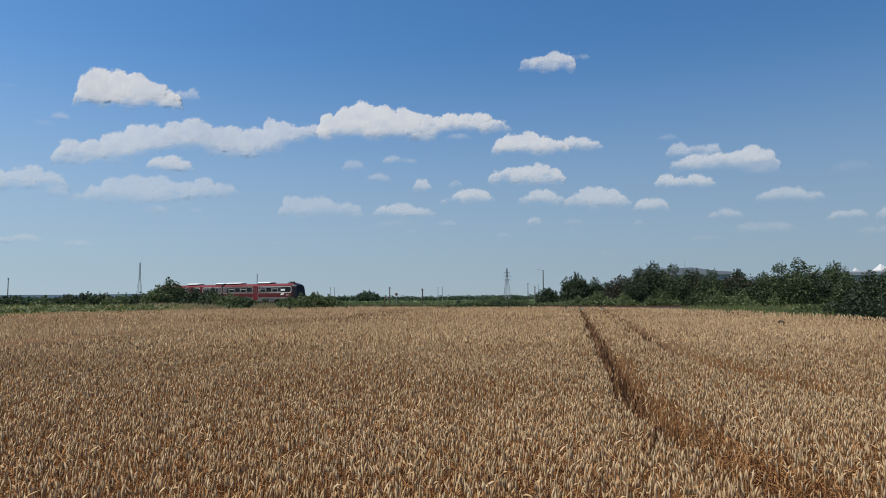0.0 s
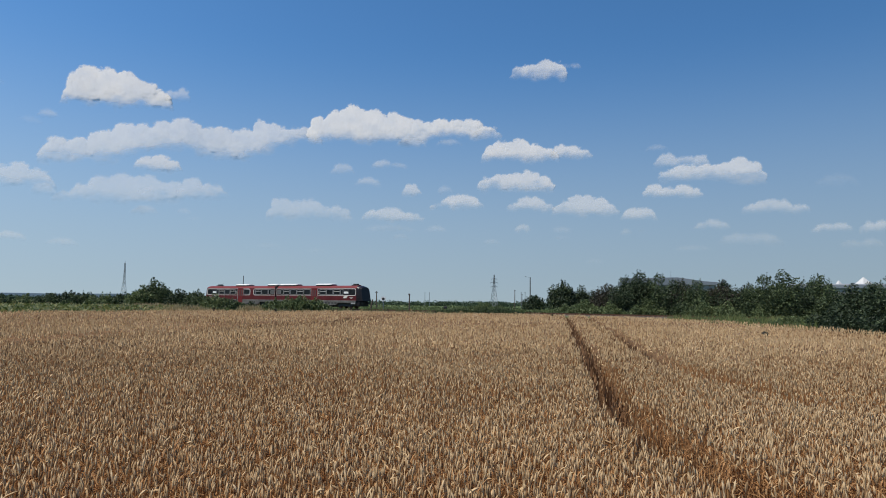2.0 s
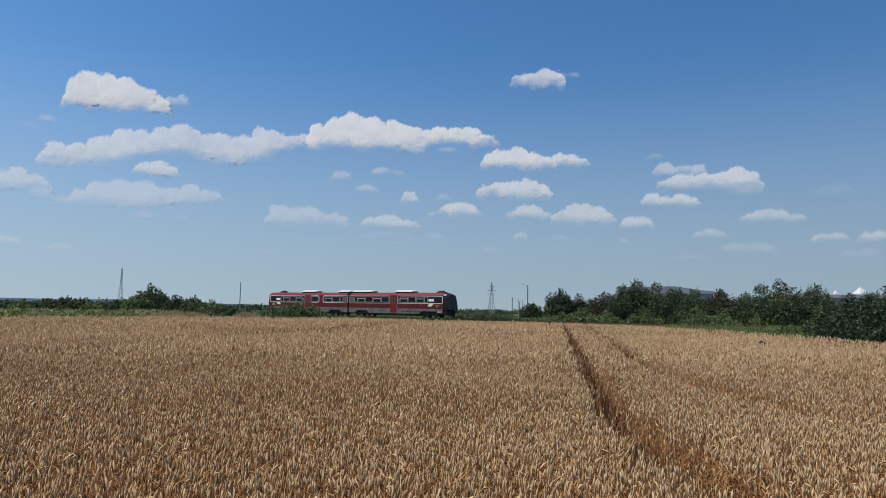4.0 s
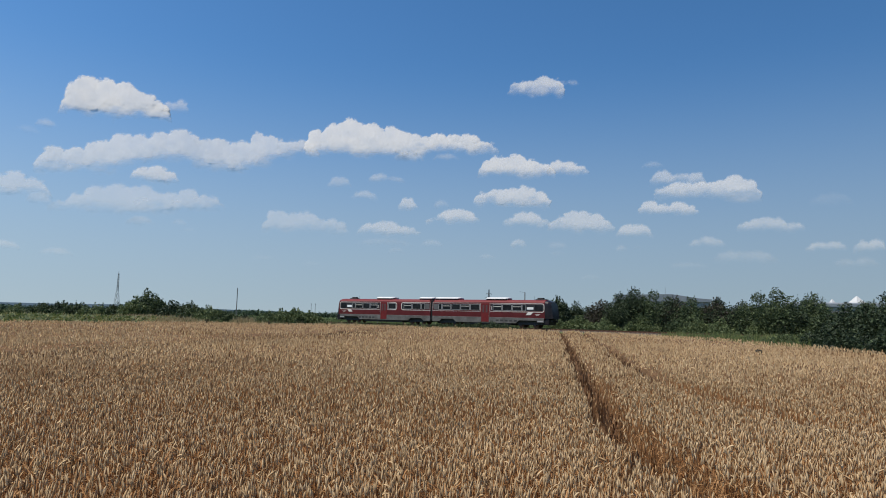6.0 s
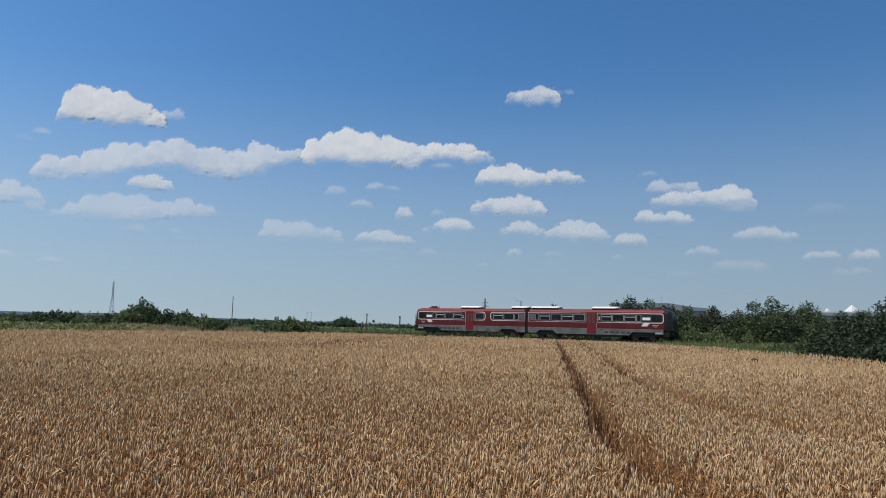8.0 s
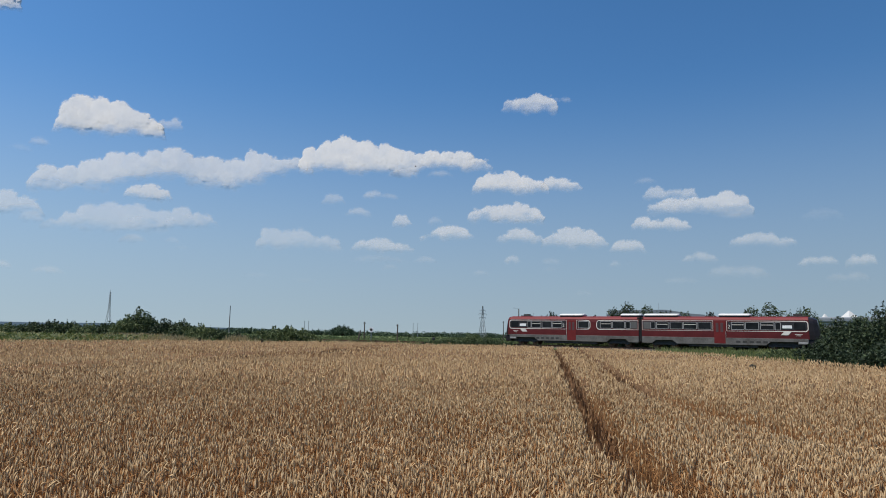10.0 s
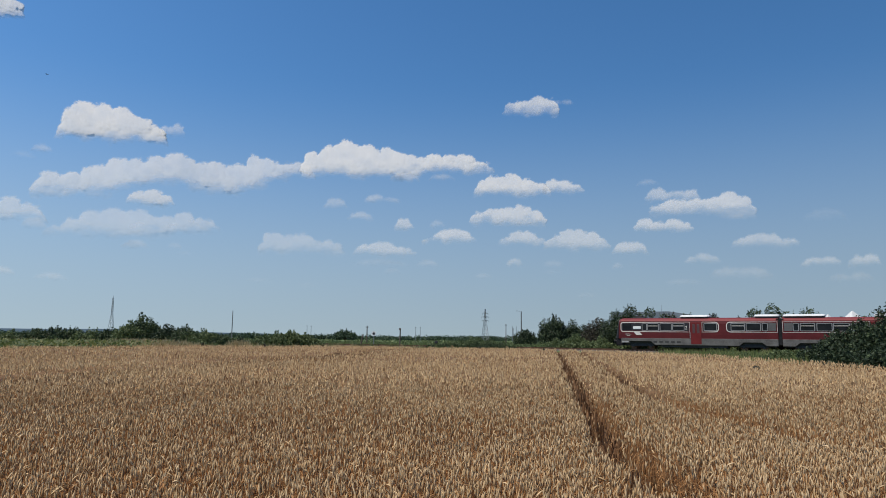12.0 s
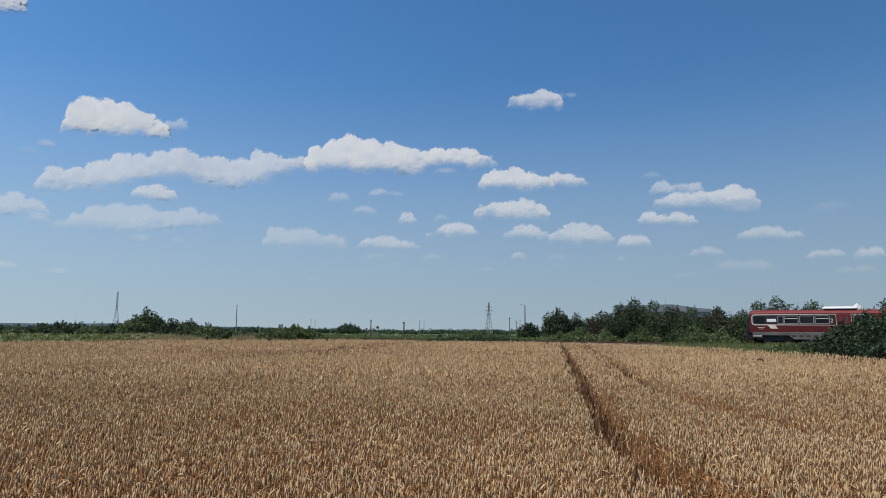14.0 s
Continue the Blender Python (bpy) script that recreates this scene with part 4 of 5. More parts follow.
def build_railcar(ovals, bellows):
    """One car, x from the gangway (0) to its cab front (20), rails at z = 0."""
    car = tagged(empty("railcar"), "red and grey diesel railcar, cream window bands, white roof units", "railcar", "two-car train")
    part("body", loft([(0.2, 1, 1, 0), (19.42, 1, 1, 0)], SECTION), RED, car)
    # roof skin a little proud of the body
    top = [q for q in SECTION if q[1] > 3.55]
    cap = [(y * 1.012, z + 0.012) for y, z in top] + [(y * 0.97, z - 0.05) for y, z in top[::-1]]
    part("roof", loft([(0.22, 1, 1, 0), (19.40, 1, 1, 0)], cap), ROOF_RED, car, "sun-faded red roof")
    # cab
    red_end, tip = (19.74, 20.2) if ovals else (19.52, 20.7)
    part("cab_side", loft([(19.42, 1.0, 1.0, 0.0), (red_end, 0.985, 0.985, 0.03)], SECTION), RED, car)
    part("cab_front", loft([(red_end, 0.985, 0.985, 0.03), (tip * 0.5 + red_end * 0.5, 0.93, 0.955, 0.09), (tip, 0.78, 0.90, 0.16)], SECTION), NOSE_DARK, car, "dark rounded cab front")
    bm = bmesh.new()
    box(bm, 19.60, 19.74, -1.02, 1.02, 2.45, 3.45, 0.05)
    bmesh.ops.rotate(bm, verts=bm.verts[:], cent=(19.7, 0, 2.4), matrix=Matrix.Rotation(radians(-9), 3, "Y"))
    bmesh.ops.translate(bm, verts=bm.verts[:], vec=(0.30 if ovals else 0.55, 0, 0))
    part("windscreen", bm, GLASS, car)
    for s in (-1, 1):
        bm = bmesh.new()
        tube(bm, (20.0, s * 0.72, 1.72), (20.18, s * 0.72, 1.72), 0.13, 0.13, 12)
        part("headlight", bm, PANEL_GREY, car, "round headlight, unlit")
        bm = bmesh.new()
        tube(bm, (19.8, s * 0.85, 1.02), (20.4, s * 0.85, 1.02), 0.09, 0.09, 8)
        tube(bm, (20.4, s * 0.85, 1.02), (20.47, s * 0.85, 1.02), 0.22, 0.22, 12)
        part("buffer", bm, BLACK, car)
    bm = bmesh.new()
    box(bm, 19.2, 20.15, -1.25, 1.25, 0.45, 1.36, 0.12)
    part("front_skirt", bm, NOSE_DARK, car)
    # grey lower body with gaps over the bogies
    for x0, x1, z0 in ((0.22, 1.5, 0.62), (1.5, 4.6, 1.02), (4.6, 14.9, 0.60), (14.9, 18.3, 1.04), (18.3, 19.4, 0.78)):
        bm = bmesh.new()
        box(bm, x0, x1, -1.435, 1.435, z0, 1.44, 0.03)
        part("skirt_panel", bm, SKIRT, car, "dull grey lower side panel")
    # slanted corners of the cut-outs
    for x, way, top in ((1.5, 0.5, 1.03), (4.6, -0.5, 1.03), (14.9, 0.5, 1.05)):
        for side in (-1, 1):
            bm = bmesh.new()
            rows = [[bm.verts.new((px, side * py, pz)) for px, pz in ((x, 0.63), (x + way, top), (x, top))] for py in (1.34, 1.43)]
            bm.faces.new(rows[0]), bm.faces.new(rows[1])
            for i in range(3):
                bm.faces.new((rows[0][i], rows[0][(i + 1) % 3], rows[1][(i + 1) % 3], rows[1][i]))
            bmesh.ops.recalc_face_normals(bm, faces=bm.faces[:])
            part("skirt_corner", bm, SKIRT, car, "slanted grey corner of the side panel")
    bm = bmesh.new()
    box(bm, 0.4, 19.0, -1.0, 1.0, 0.5, 1.1)
    box(bm, 6.0, 14.0, -1.2, 1.2, 0.3, 0.62, 0.05)
    part("underframe", bm, BLACK, car)
    for side in (-1, 1):
        wall = 1.415
        bands = [(0.25, 6.05, 0.05, 0.45), (6.9, 8.95, 0.05, 0.45), (10.42, 19.45, 0.05, 0.35)] if ovals else [(0.25, 9.0, 0.05, 0.05), (10.55, 19.45, 0.05, 0.35)]
        for k, (x0, x1, r0, r1) in enumerate(bands):
            if ovals and k == 1:
                r0, r1 = 0.45, 0.05
            part("window_band", ring(x0, x1, 2.24, 3.52, 0.10, r0, r1, side, wall), LINE, car, "cream painted band round the windows")
            part("window_strip", pane_box(x0 + 0.13, x1 - 0.13, 2.40, 3.36, side, 1.36, 1.428, 0.02), STRIP_DARK, car, "dark strip behind the windows")
        glazing = [(17.95, 19.15), (15.98, 16.5), (14.4, 15.8), (12.75, 14.15), (11.15, 12.55)]
        glazing += [(7.2, 8.65), (3.95, 5.45), (2.15, 3.7), (1.35, 1.9)] if ovals else [(7.25, 8.75), (5.5, 7.0), (3.85, 5.3), (2.15, 3.55), (1.4, 1.9)]
        for k, (x0, x1) in enumerate(glazing):
            w = part("window", pane_box(x0, x1, 2.46, 3.30, side, 1.38, 1.440, 0.04), GLASS, car)
            if k:
                part("frame", ring(x0 - 0.06, x1 + 0.06, 2.41, 3.35, 0.06, 0.09, 0.09, side, 1.425, 0.02), FRAME_GREY, w, "pale metal window frame")
            if x1 - x0 > 1.2 and k % 2 == 0:
                part("vent_bar", pane_box(x0 + 0.05, x1 - 0.05, 2.98, 3.05, side, 1.43, 1.456, 0.01), LINE, w, "pale bar of the tilting top light")
        part("blank_panel", pane_box(0.42, 1.25 if ovals else 1.3, 2.42, 3.34, side, 1.38, 1.438, 0.02), PANEL_GREY, car, "plain grey panel beside the gangway")
        part("route_sign", pane_box(16.72, 17.75, 2.62, 2.98, side, 1.38, 1.446, 0.03), SIGN_WHITE, car, "white route sign in the window")
        # door
        d0, d1 = (9.02, 10.34) if ovals else (9.1, 10.42)
        door = part("door", pane_box(d0, d1, 0.72, 3.5, side, 1.34, 1.446, 0.03), RED_DOOR, car, "bright red folding door")
        for o in (0.2, 0.75):
            part("window", pane_box(d0 + o, d0 + o + 0.35, 2.1, 3.25, side, 1.40, 1.456, 0.04), DOOR_GLASS, door)
        part("step_plate", pane_box(18.35, 19.3, 0.88, 1.06, side, 1.40, 1.445, 0.02), FRAME_GREY, car, "pale grey plate low on the cab side")
        part("handrail", tube(bmesh.new(), (d1 + 0.06, side * 1.47, 1.5), (d1 + 0.06, side * 1.47, 2.2), 0.02, 0.02, 6), LINE, door)
        # slanted white emblem below the cab window
        bm = bmesh.new()
        x, y = 16.42, side * 1.432
        v = [bm.verts.new(q) for q in ((x + 0.1, y, 1.84), (x + 0.9, y, 1.84), (x + 1.25, y, 2.24), (x + 0.45, y, 2.24))]
        f = bm.faces.new(v)
        ext = bmesh.ops.extrude_face_region(bm, geom=[f])
        bmesh.ops.translate(bm, verts=[g for g in ext["geom"] if isinstance(g, bmesh.types.BMVert)], vec=(0, side * 0.012, 0))
        bmesh.ops.recalc_face_normals(bm, faces=bm.faces[:])
        part("emblem", bm, LINE, car, "white slanted emblem")
        for k, (x, wdt) in enumerate(((18.0, 0.8), (18.15, 0.5))):
            part("lettering", pane_box(x, x + wdt, 1.93 - 0.17 * k, 1.98 - 0.17 * k, side, 1.41, 1.437, 0.005), LINE, car, "pale bar of small lettering")
        for k in range(5):
            part("vent_grille", pane_box(11.6 + 0.75 * k, 12.1 + 0.75 * k, 0.86, 1.12, side, 1.40, 1.445, 0.02), BLACK, car, "black cooling grille")
        # class number beside the door
        cu = bpy.data.curves.new("class_number", "FONT")
        cu.body, cu.size, cu.extrude = "2", 0.62, 0.004
        cu.materials.append(LINE)
        num = new("class_number", cu)
        num.parent = car
        num.matrix_basis = pose(10.68 if side < 0 else 11.04, side * 1.445, 2.58, 90, 0, 0 if side < 0 else 180)
    # roof units
    for name, x0, x1 in (("roof_unit", 8.2 if ovals else 9.5, 11.8 if ovals else 13.2), ("roof_unit", 0.1 if ovals else 0.3, 2.9 if ovals else 4.7)):
        bm = bmesh.new()
        box(bm, x0 + 0.1, x1 - 0.1, -0.85, 0.85, 3.9, 4.17, 0.03)
        base = part(name, bm, BLACK, car, "white-topped cooling unit on the roof")
        bm = bmesh.new()
        arch = [(1.0 * math.cos(radians(a)), 4.17 + 0.26 * math.sin(radians(a)) ** 0.7) for a in range(0, 181, 15)]
        n = len(arch)
        rings = [[bm.verts.new((x, y * f, 4.15 + (z - 4.15) * f)) for y, z in arch] for x, f in ((x0, 0.72), (x0 + 0.14, 0.95), (x0 + 0.3, 1.0), (x1 - 0.3, 1.0), (x1 - 0.14, 0.95), (x1, 0.72))]
        for ra, rb in zip(rings, rings[1:]):
            for i in range(n - 1):
                bm.faces.new((ra[i], ra[i + 1], rb[i + 1], rb[i]))
            bm.faces.new((ra[0], rb[0], rb[n - 1], ra[n - 1]))
        bm.faces.new(rings[0]), bm.faces.new(rings[-1])
        bmesh.ops.recalc_face_normals(bm, faces=bm.faces[:])
        part("cover", bm, BOX_WHITE, base, "white rounded cover")
    bm = bmesh.new()
    h = 16.5 if ovals else 17.5
    box(bm, h, h + 1.6, -0.35, 0.35, 4.0, 4.18, 0.03)
    box(bm, h + 0.3, h + 1.2, -0.28, 0.28, 4.18, 4.38, 0.04)
    tube(bm, (h - 0.4, 0.2, 4.0), (h - 0.4, 0.2, 4.6), 0.02, 0.01, 5)
    part("horn_box", bm, BLACK, car, "dark horn and aerial box")
    if bellows:
        for k in range(9):
            bm = bmesh.new()
            box(bm, -0.42 + 0.09 * k, -0.35 + 0.09 * k, -1.33 + 0.02 * (k % 2), 1.33 - 0.02 * (k % 2), 0.75, 3.9 - 0.03 * (k % 2), 0.02)
            part("bellows_fold", bm, RUBBER, car, "black rubber gangway fold")
    axles = []
    for cx in (3.0, 16.7):
        bm = bmesh.new()
        for s in (-1.02, 1.02):
            box(bm, cx - 1.6, cx + 1.6, s - 0.09, s + 0.09, 0.42, 0.66, 0.03)
            for o in (-1.15, 1.15):
                box(bm, cx + o - 0.16, cx + o + 0.16, s - 0.13, s + 0.13, 0.30, 0.60, 0.03)
        box(bm, cx - 0.3, cx + 0.3, -1.0, 1.0, 0.45, 0.75, 0.03)
        part("bogie", bm, BLACK, car)
        for o in (-1.15, 1.15):
            bm = bmesh.new()
            for s in (-0.75, 0.75):
                tube(bm, (0, s - 0.06, 0), (0, s + 0.06, 0), 0.46, 0.46, 18)
                tube(bm, (0.22, s - 0.08, 0.0), (0.22, s + 0.08, 0.0), 0.07, 0.07, 6)
            tube(bm, (0, -1.0, 0), (0, 1.0, 0), 0.08, 0.08, 8)
            wheel = part("wheelset", bm, RAIL_STEEL, car)
            wheel.location = (cx + o, 0, 0.46)
            axles.append((wheel, cx + o))
    return car, axles


FRONT_CAR, FRONT_AXLES = build_railcar(False, True)
REAR_CAR, REAR_AXLES = build_railcar(True, False)
REAR_CAR.scale = (0.982, 1, 1)         # the shorter of the two


# ---- clouds ----
def cells(u, v, seed):
    """Rounded bumps, one to a unit cell: 1 at their middles, falling off between them."""
    iu, iv = np.floor(u), np.floor(v)
    best = np.full(u.shape, 9.0)
    for du in (-1, 0, 1):
        for dv in (-1, 0, 1):
            cu, cv = iu + du, iv + dv
            ha = np.sin(cu * 127.1 + cv * 311.7 + seed * 17.3) * 43758.5453
            hb = np.sin(cu * 269.5 + cv * 183.3 + seed * 9.7) * 24634.6345
            px, py = cu + 0.1 + 0.8 * (ha - np.floor(ha)), cv + 0.1 + 0.8 * (hb - np.floor(hb))
            best = np.minimum(best, (u - px) ** 2 + (v - py) ** 2)
    return 1 - np.minimum(best, 1.0)


def drifting(u, v, seed):
    """Smooth random values from -1 to 1, one lattice step to a unit."""
    iu, iv = np.floor(u), np.floor(v)
    fu, fv = u - iu, v - iv
    fu, fv = fu * fu * (3 - 2 * fu), fv * fv * (3 - 2 * fv)

    def at(a, b):
        h = np.sin((iu + a) * 157.3 + (iv + b) * 113.9 + seed * 31.7) * 37921.173
        return 2 * (h - np.floor(h)) - 1
    return (at(0, 0) * (1 - fu) + at(1, 0) * fu) * (1 - fv) + (at(0, 1) * (1 - fu) + at(1, 1) * fu) * fv


def eased(x, lo, hi):
    x = np.clip((x - lo) / (hi - lo), 0, 1)
    return x * x * (3 - 2 * x)


CLOUDS = []


def heap(solid, *lumps):
    """A fair-weather cloud out of lumps (bearing, top, half width, base, in degrees). Its top billows and is crisp, its base is
    soft; solid is how much of the sky it hides."""
    seed = len(CLOUDS) + 1
    u0, u1 = min(q[0] - q[2] for q in lumps) - 0.3, max(q[0] + q[2] for q in lumps) + 0.3
    peak, floor = max(q[1] for q in lumps), min(q[3] for q in lumps)
    high = max(q[1] - q[3] for q in lumps)
    step = 0.07 if u1 - u0 > 6 else 0.055 if u1 - u0 > 2.5 else 0.045
    us, vs = np.arange(u0, u1, step), np.arange(floor - 0.45 - 0.15 * high, peak + 0.35, step)
    U, V = np.meshgrid(us, vs)
    scale = float(np.clip(high / 1.6, 0.35, 1.0))
    W = U + 0.16 * scale * drifting(U / 0.5 / scale, V / 0.4 / scale, seed)
    weigh = [np.exp(-((U - b) / w) ** 2) + 1e-9 / (1 + np.abs(U - b)) for b, e, w, d in lumps]
    base = sum(k * q[3] for k, q in zip(weigh, lumps)) / sum(weigh)
    top = np.full(U.shape, floor - 1.0)
    for b, e, w, d in lumps:
        x = np.clip(np.abs(W - b) / (w * 1.1), 0, 1)
        top = np.maximum(top, base + (e - base) * (1 - x ** 2.3) ** 0.75 - (x >= 1) * 1.0)
    bumps = 0.34 * (cells(U / 0.85 / scale, V / 0.7 / scale, seed) - 0.80) + 0.17 * (cells(U / 0.36 / scale, V / 0.3 / scale, seed + 7) - 0.80)
    shred = 0.07 * drifting(U / 0.13, V / 0.1, seed + 3)
    deep = top - V + scale * (bumps + shred)
    room = np.maximum(top - base, 0.12)
    ragged = 0.30 * scale * drifting(U / 0.9 / scale, V / 0.6, seed + 5) + 0.12 * scale * drifting(U / 0.3 / scale, V / 0.2, seed + 6)
    low = V - base + ragged
    rim = eased(deep, -0.02, 0.16 + 0.30 * (1 - solid)) * eased(low, -0.38 * scale, (1.15 - 0.45 * solid) * scale)
    veil = rim * np.clip(0.93 + 0.10 * drifting(U / 0.7, V / 0.5, seed + 9), 0, 1)
    bulge = np.sqrt(np.clip(deep / room, 0, 1)) * (0.65 + 0.35 * eased(low, -0.2, 0.8 * high)) * 0.30 * high + 0.24 * scale * bumps * eased(deep, 0, 0.3)
    turn, tilt = (u0 + u1) / 2, (floor + peak) / 2
    far = float(np.interp(tilt, [3, 8, 13, 20], [4600, 4350, 3500, 2700]))
    flat, unit = far * math.cos(radians(tilt)), far * radians(1)
    a = np.radians(U - turn)
    sheets = []
    back = unit * (0.15 * (V - base) + 1.15 * np.clip(V - base, 0, 9) ** 2 / high)        # the top lies further off than the base
    for way in (-1.0, 0.35):
        d = back + way * unit * bulge
        sheets.append(np.stack([(flat + d) * np.tan(a), d, (flat + d) / np.cos(a) * np.tan(np.radians(V)) - far * math.sin(radians(tilt))], -1).reshape(-1, 3))
    n, m = len(us), len(vs)
    i, j = np.meshgrid(np.arange(n - 1), np.arange(m - 1))
    k = (j * n + i).ravel()
    f = np.stack([k, k + 1, k + n + 1, k + n], 1)
    f = f[veil.ravel()[f].max(1) > 0.004]
    f = np.concatenate([f, f[:, ::-1] + n * m])
    used, f = np.unique(f, return_inverse=True)
    me = grid_mesh("cloud", np.concatenate(sheets)[used], f.reshape(-1, 4), VAPOUR)
    # the low ones are far off behind haze
    share = np.clip(veil.ravel() * solid ** 1.4 * 0.90 * float(np.interp(tilt, [3, 9, 14], [0.72, 0.85, 1.0])), 0, 0.95)
    me.attributes.new("veil", "FLOAT", "POINT").data.foreach_set("value", np.concatenate([share, 0.2 * share])[used].astype(np.float32))
    me.shade_smooth()
    ob = tagged(new("cloud", me), "white billowing fair-weather cloud with grey base" if solid > 0.7 else "thin hazy white cloud", "cloud", "clouds")
    CLOUDS.append((ob, turn, tilt, far))


heap(1, (-27.11, 17.16, 1.64, 14.38), (-27.98, 16.07, 0.62, 14.60), (-25.94, 17.20, 1.59, 14.51), (-24.55, 17.18, 1.42, 14.67), (-23.32, 16.67, 1.44, 14.80), (-22.36, 16.19, 1.17, 14.89))
heap(0.55, (-21.14, 16.27, 0.68, 15.47), (-20.42, 16.56, 0.51, 15.53))
heap(0.8, (-28.94, 11.78, 1.12, 10.1), (-27.45, 12.06, 1.34, 10.23), (-25.73, 12.69, 1.79, 10.29), (-24.36, 13.41, 1.54, 10.78), (-23.15, 13.49, 1.23, 11.48), (-21.71, 13.83, 1.68, 11.67), (-20.24, 14.21, 1.93, 11.87), (-18.51, 13.7, 1.31, 11.54), (-17.34, 13.87, 1.55, 11.29), (-15.65, 13.8, 1.8, 11.47), (-14.31, 14.63, 1.0, 11.76), (-13.4, 14.46, 1.28, 12.17), (-12.02, 14.26, 1.86, 13.04), (-10.86, 14.31, 1.4, 13.18))
heap(0.97, (-9.7, 15.21, 0.85, 13.17), (-8.29, 15.81, 1.19, 13.35), (-6.73, 16.3, 1.91, 13.39), (-4.96, 15.98, 2.16, 13.43), (-3.27, 15.83, 1.69, 13.45), (-1.83, 15.52, 1.45, 13.45), (-0.62, 15.11, 1.69, 13.87), (0.68, 15.47, 1.35, 13.86), (2.03, 15.36, 1.2, 13.9), (3.24, 15.39, 1.44, 13.92), (4.67, 14.77, 1.05, 13.99))
heap(0.55, (-1.83, 13.92, 1.2, 13.13))
heap(0.4, (1.39, 13.81, 1.06, 13.26))
heap(0.95, (5.13, 13.24, 0.95, 12.08), (5.85, 13.59, 1.19, 12.07), (7.28, 13.77, 1.51, 12.03), (8.69, 13.36, 1.41, 11.98), (9.63, 13.0, 0.93, 11.95))
heap(0.85, (10.89, 13.26, 0.83, 12.26), (11.72, 13.13, 1.15, 12.22), (12.64, 12.81, 0.69, 12.18))
heap(0.88, (4.63, 10.61, 0.71, 9.67), (5.82, 10.95, 1.18, 9.65), (7.01, 10.97, 1.18, 9.62), (8.19, 11.17, 1.31, 9.59), (9.35, 10.71, 0.93, 9.55))
heap(0.85, (7.13, 19.52, 0.57, 18.73), (8.32, 19.77, 1.18, 18.67), (9.51, 20.01, 1.18, 18.61), (10.45, 19.82, 0.84, 18.56))
heap(0.5, (11.15, 19.6, 0.65, 19.3), (11.95, 19.63, 0.65, 19.25))
heap(0.85, (19.26, 10.88, 0.64, 10.21), (20.76, 11.3, 1.46, 10.11), (22.01, 11.2, 1.43, 10.02), (23.44, 11.29, 1.6, 9.91), (24.66, 11.65, 1.1, 9.82), (25.71, 11.17, 0.85, 9.73))
heap(0.6, (19.29, 12.24, 0.94, 11.23), (20.77, 11.91, 1.46, 11.12), (21.91, 12.03, 0.66, 11.03))
heap(0.8, (18.28, 9.87, 0.86, 8.89), (19.43, 9.54, 0.85, 8.83), (20.5, 9.69, 1.04, 8.76), (21.32, 9.37, 0.74, 8.71))
heap(0.85, (-22.68, 11.04, 1.03, 10.0), (-21.86, 11.23, 1.25, 10.05), (-21.02, 10.93, 0.76, 10.1))
heap(0.68, (-33.27, 9.24, 1.02, 7.86), (-32.26, 9.46, 1.04, 7.95), (-31.22, 9.76, 0.99, 8.03), (-30.07, 9.34, 1.13, 8.12))
heap(0.4, (-29.64, 8.47, 0.8, 7.61))
heap(0.62, (-28.38, 7.9, 0.67, 7.28), (-26.97, 8.67, 1.15, 7.33), (-25.83, 9.3, 1.38, 7.35), (-24.46, 9.57, 1.61, 7.42), (-22.85, 9.64, 1.65, 7.51), (-20.98, 9.36, 1.48, 7.86), (-19.43, 9.75, 1.03, 8.06), (-17.91, 9.34, 1.14, 8.26))
heap(0.82, (0.93, 8.44, 1.05, 8.11), (2.46, 9.18, 1.81, 8.1), (3.65, 8.6, 0.81, 8.09))
heap(0.75, (6.97, 8.4, 0.71, 7.89), (8.3, 9.07, 1.49, 7.86), (9.55, 8.43, 0.84, 7.83))
heap(0.75, (11.17, 8.66, 1.01, 7.59), (12.56, 9.21, 1.45, 7.55), (13.69, 8.89, 1.48, 7.51), (14.8, 8.29, 0.71, 7.47))
heap(0.7, (16.57, 8.03, 0.79, 7.12), (17.45, 7.99, 1.04, 7.09))
heap(0.62, (25.6, 7.99, 0.77, 7.35), (26.69, 8.29, 1.32, 7.28), (27.71, 8.21, 0.75, 7.21), (28.74, 7.79, 0.91, 7.13))
heap(0.55, (22.07, 6.73, 0.73, 6.2), (22.69, 6.92, 0.89, 6.17), (23.37, 6.7, 0.56, 6.14))
heap(0.55, (-12.42, 8.63, 1.19, 6.83), (-11.13, 8.34, 2.32, 6.86), (-10.11, 8.55, 1.49, 6.88), (-8.15, 8.03, 1.55, 6.91))
heap(0.68, (-4.85, 7.78, 1.05, 6.93), (-3.52, 8.03, 1.62, 6.94), (-1.85, 7.6, 1.15, 6.94))
heap(0.7, (-1.75, 10.05, 0.81, 9.11))
heap(0.45, (-7.56, 11.58, 0.95, 10.7))
heap(0.48, (-4.23, 12.0, 0.86, 11.3), (-3.04, 11.73, 0.96, 11.31))
heap(0.5, (-5.42, 10.5, 1.05, 9.8))
heap(0.35, (1.08, 9.95, 0.67, 9.29))
heap(0.5, (7.7, 6.79, 0.66, 6.14))
heap(0.4, (5.05, 5.47, 0.71, 5.09))
heap(0.35, (0.39, 6.6, 0.95, 5.99))
heap(0.25, (-3.52, 6.61, 2.29, 5.95))
heap(0.6, (30.42, 6.27, 0.88, 5.69), (31.38, 6.32, 0.76, 5.63))
heap(0.6, (33.12, 6.31, 0.53, 5.56), (33.93, 6.37, 0.65, 5.5))
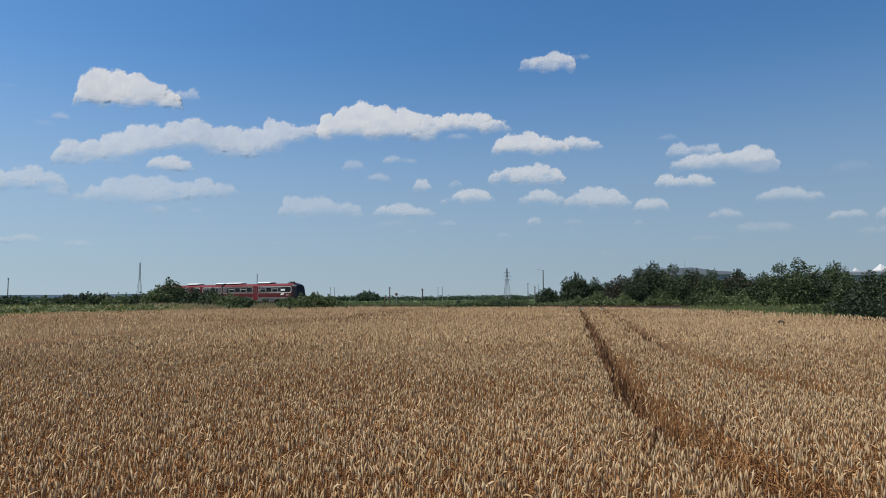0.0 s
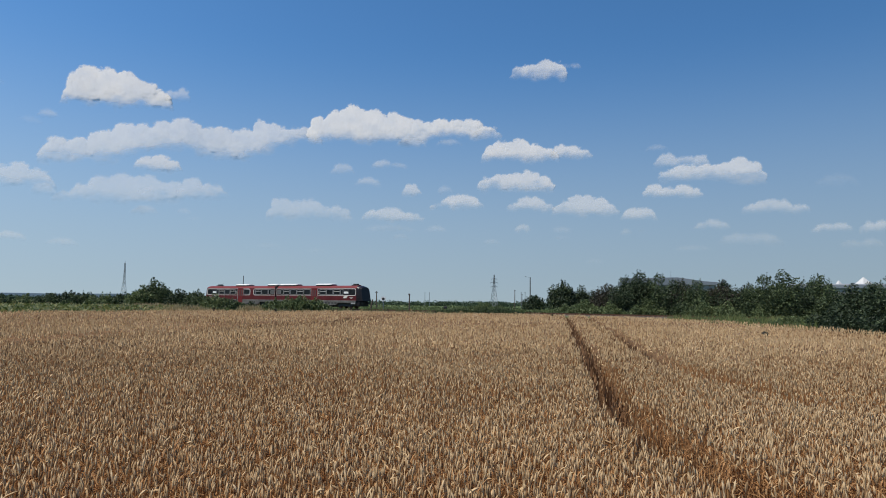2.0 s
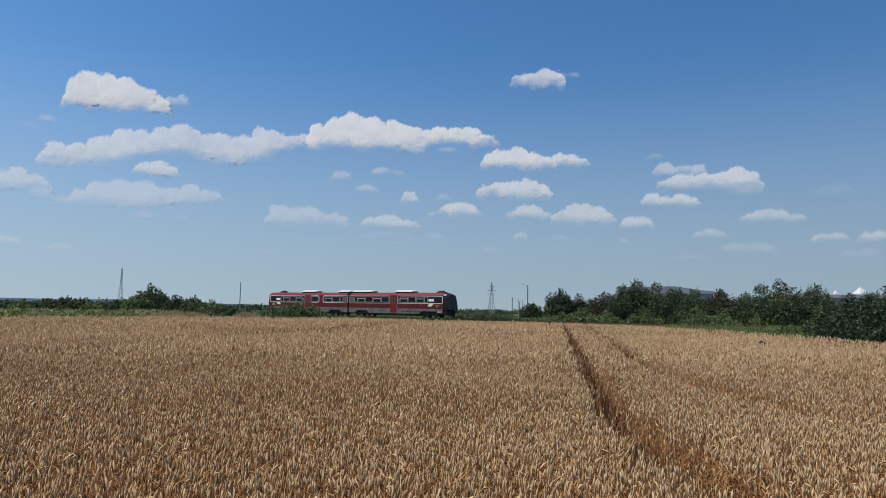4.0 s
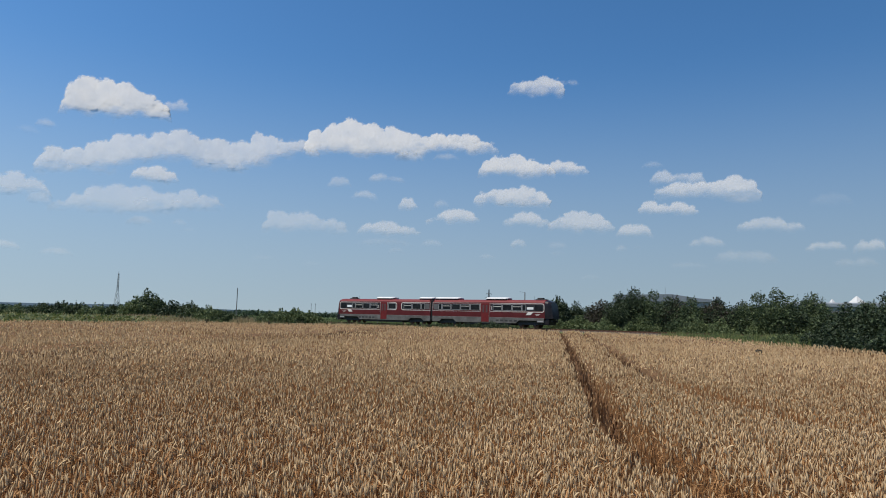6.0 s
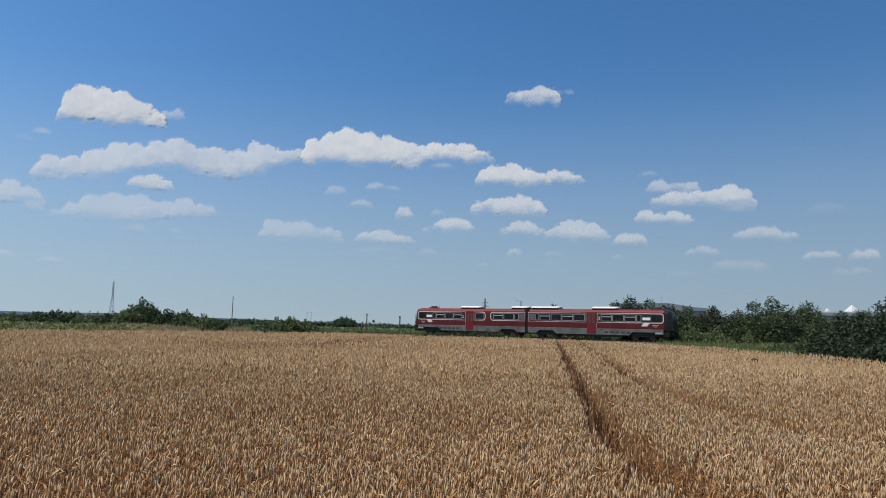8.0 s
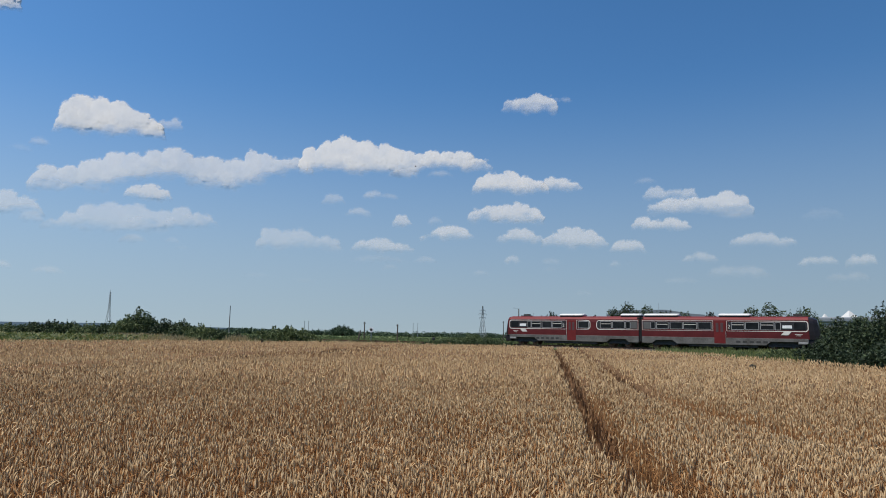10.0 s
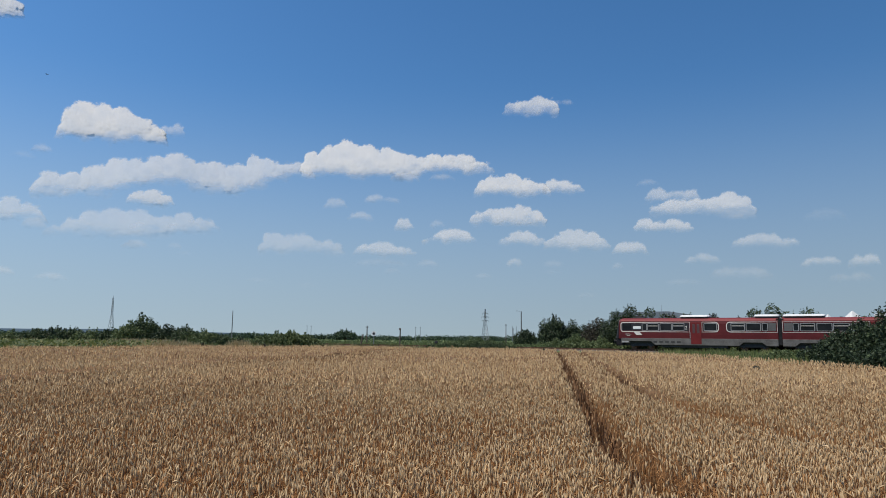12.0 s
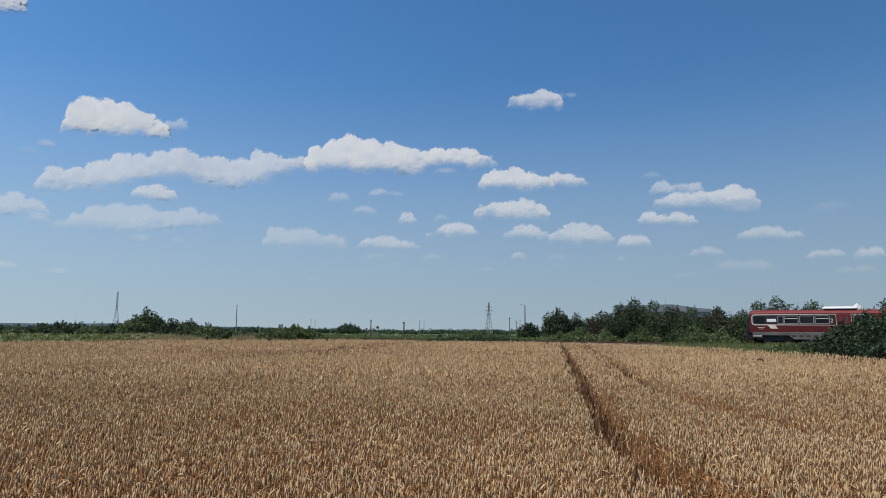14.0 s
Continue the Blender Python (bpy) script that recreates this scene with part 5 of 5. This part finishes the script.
heap(0.32, (24.46, 5.82, 1.37, 4.92), (26.02, 5.78, 1.52, 4.85))
heap(0.26, (21.19, 4.92, 1.44, 4.47))
heap(0.32, (32.02, 5.02, 0.75, 4.46), (33.21, 5.11, 0.86, 4.4))
heap(0.5, (-32.6, 4.59, 0.85, 4.11), (-31.58, 4.84, 1.05, 4.15))
heap(0.4, (-28.24, 4.53, 1.05, 3.94))
heap(0.42, (-22.8, 7.33, 0.98, 6.63))
heap(0.36, (-19.97, 7.24, 0.55, 6.79))
heap(0.28, (-19.24, 6.64, 0.56, 6.33))
heap(0.3, (13.58, 3.87, 0.76, 3.45))
heap(0.26, (10.89, 5.79, 0.73, 5.46))
heap(0.34, (16.09, 6.32, 0.48, 5.82))
heap(0.34, (17.31, 6.23, 0.43, 5.96))
heap(0.3, (-2.57, 5.85, 0.71, 5.33))
heap(0.22, (-9.53, 4.45, 0.74, 4.08))
heap(0.22, (-13.37, 4.78, 1.18, 4.37))
heap(0.26, (10.91, 6.58, 0.92, 6.02))
heap(0.4, (-29.63, 13.73, 0.7, 13.13))
heap(0.22, (-30.8, 13.07, 0.86, 12.51))
heap(0.22, (-32.88, 15.25, 0.62, 14.9))
heap(0.35, (18.54, 12.96, 0.9, 12.43))
heap(0.16, (31.17, 9.9, 1.39, 8.9))
heap(0.95, (-35.09, 24.02, 1.49, 21.5), (-33.92, 24.17, 1.19, 21.79), (-32.8, 23.51, 0.87, 22.05), (-32.12, 23.09, 0.46, 22.2))


def build_bird():
    """A small swift bird in flight, nose along its own x."""
    bird = tagged(empty("bird"), "small dark bird flying over the wheat field", "bird")
    bm = bmesh.new()
    tube(bm, (-0.07, 0, 0), (0.01, 0, 0), 0.014, 0.024, 8)
    tube(bm, (0.01, 0, 0), (0.085, 0, 0.008), 0.024, 0.010, 8)
    part("body", bm, BLACK, bird)
    for s in (-1, 1):
        bm = bmesh.new()
        outline = ((0.04, 0.015, 0.01), (0.05, 0.08, 0.03), (-0.02, 0.19, 0.045), (-0.05, 0.17, 0.04), (-0.02, 0.07, 0.025), (-0.03, 0.015, 0.01))
        low = [bm.verts.new((x, s * y, z)) for x, y, z in outline]
        high = [bm.verts.new((x, s * y, z + 0.006)) for x, y, z in outline]
        bm.faces.new(low), bm.faces.new(high)
        for i in range(6):
            bm.faces.new((low[i], low[(i + 1) % 6], high[(i + 1) % 6], high[i]))
        bmesh.ops.recalc_face_normals(bm, faces=bm.faces[:])
        part("wing", bm, BLACK, bird)
    bm = bmesh.new()
    box(bm, -0.15, -0.06, -0.022, 0.022, -0.004, 0.004)
    part("tail", bm, BLACK, bird)
    return bird


BIRD = build_bird()


# ---- what moves ----
def train_at(t):
    """Distance of the leading car's corner along the line."""
    return -37.324 + 9.609 * t - 0.0699 * t * t


def car_pose(s0, s1):
    x0, y0 = on_line(s0)
    x1, y1 = on_line(s1)
    return pose(x0, y0, RAIL_TOP, 0, 0, math.degrees(math.atan2(y1 - y0, x1 - x0)))


def motions():
    times = [0.5 * k for k in range(29)]
    walk(FRONT_CAR, [(t, car_pose(train_at(t) - 19.5, train_at(t) + 0.5)) for t in times])
    walk(REAR_CAR, [(t, car_pose(train_at(t) - 19.5, train_at(t) - 39.5)) for t in times])
    ticks = [k / 15 for k in range(211)]
    for axles, way in ((FRONT_AXLES, 1), (REAR_AXLES, -1)):
        for wheel, x in axles:
            walk(wheel, [(t, pose(x, 0, 0.46, 0, way * math.degrees((train_at(t) - train_at(0)) / 0.46), 0)) for t in ticks])
    # the bird leaves the bush by the field and crosses the sky
    flight = [(9.3, 13.0, 9.5, 57.0), (9.9, 1.2, 13.4, 60.0), (10.5, -9.52, 16.36, 60.0), (11.0, -17.32, 16.88, 60.0), (11.5, -23.84, 17.32, 60.0),
              (12.0, -29.55, 18.56, 60.0), (13.0, -44.0, 20.5, 60.0), (14.0, -56.0, 21.5, 60.0)]
    perch = [(t, pose(31.8, 45.6, 3.4, 0, 0, 160)) for t in (0.0, 8.3)]
    walk(BIRD, perch + [(t, Matrix.Translation(toward(a, e, far)) @ pose(0, 0, 0, 0, -8, 175)) for t, a, e, far in flight])
    for ob, turn, tilt, far in CLOUDS:
        drift = 0.28 * tilt / 15.0
        walk(ob, [(t, Matrix.Translation(toward(turn + drift * t / 14.0, tilt, far)) @ pose(0, 0, 0, 0, 0, -turn)) for t in (0.0, 7.0, 14.0)])


motions()
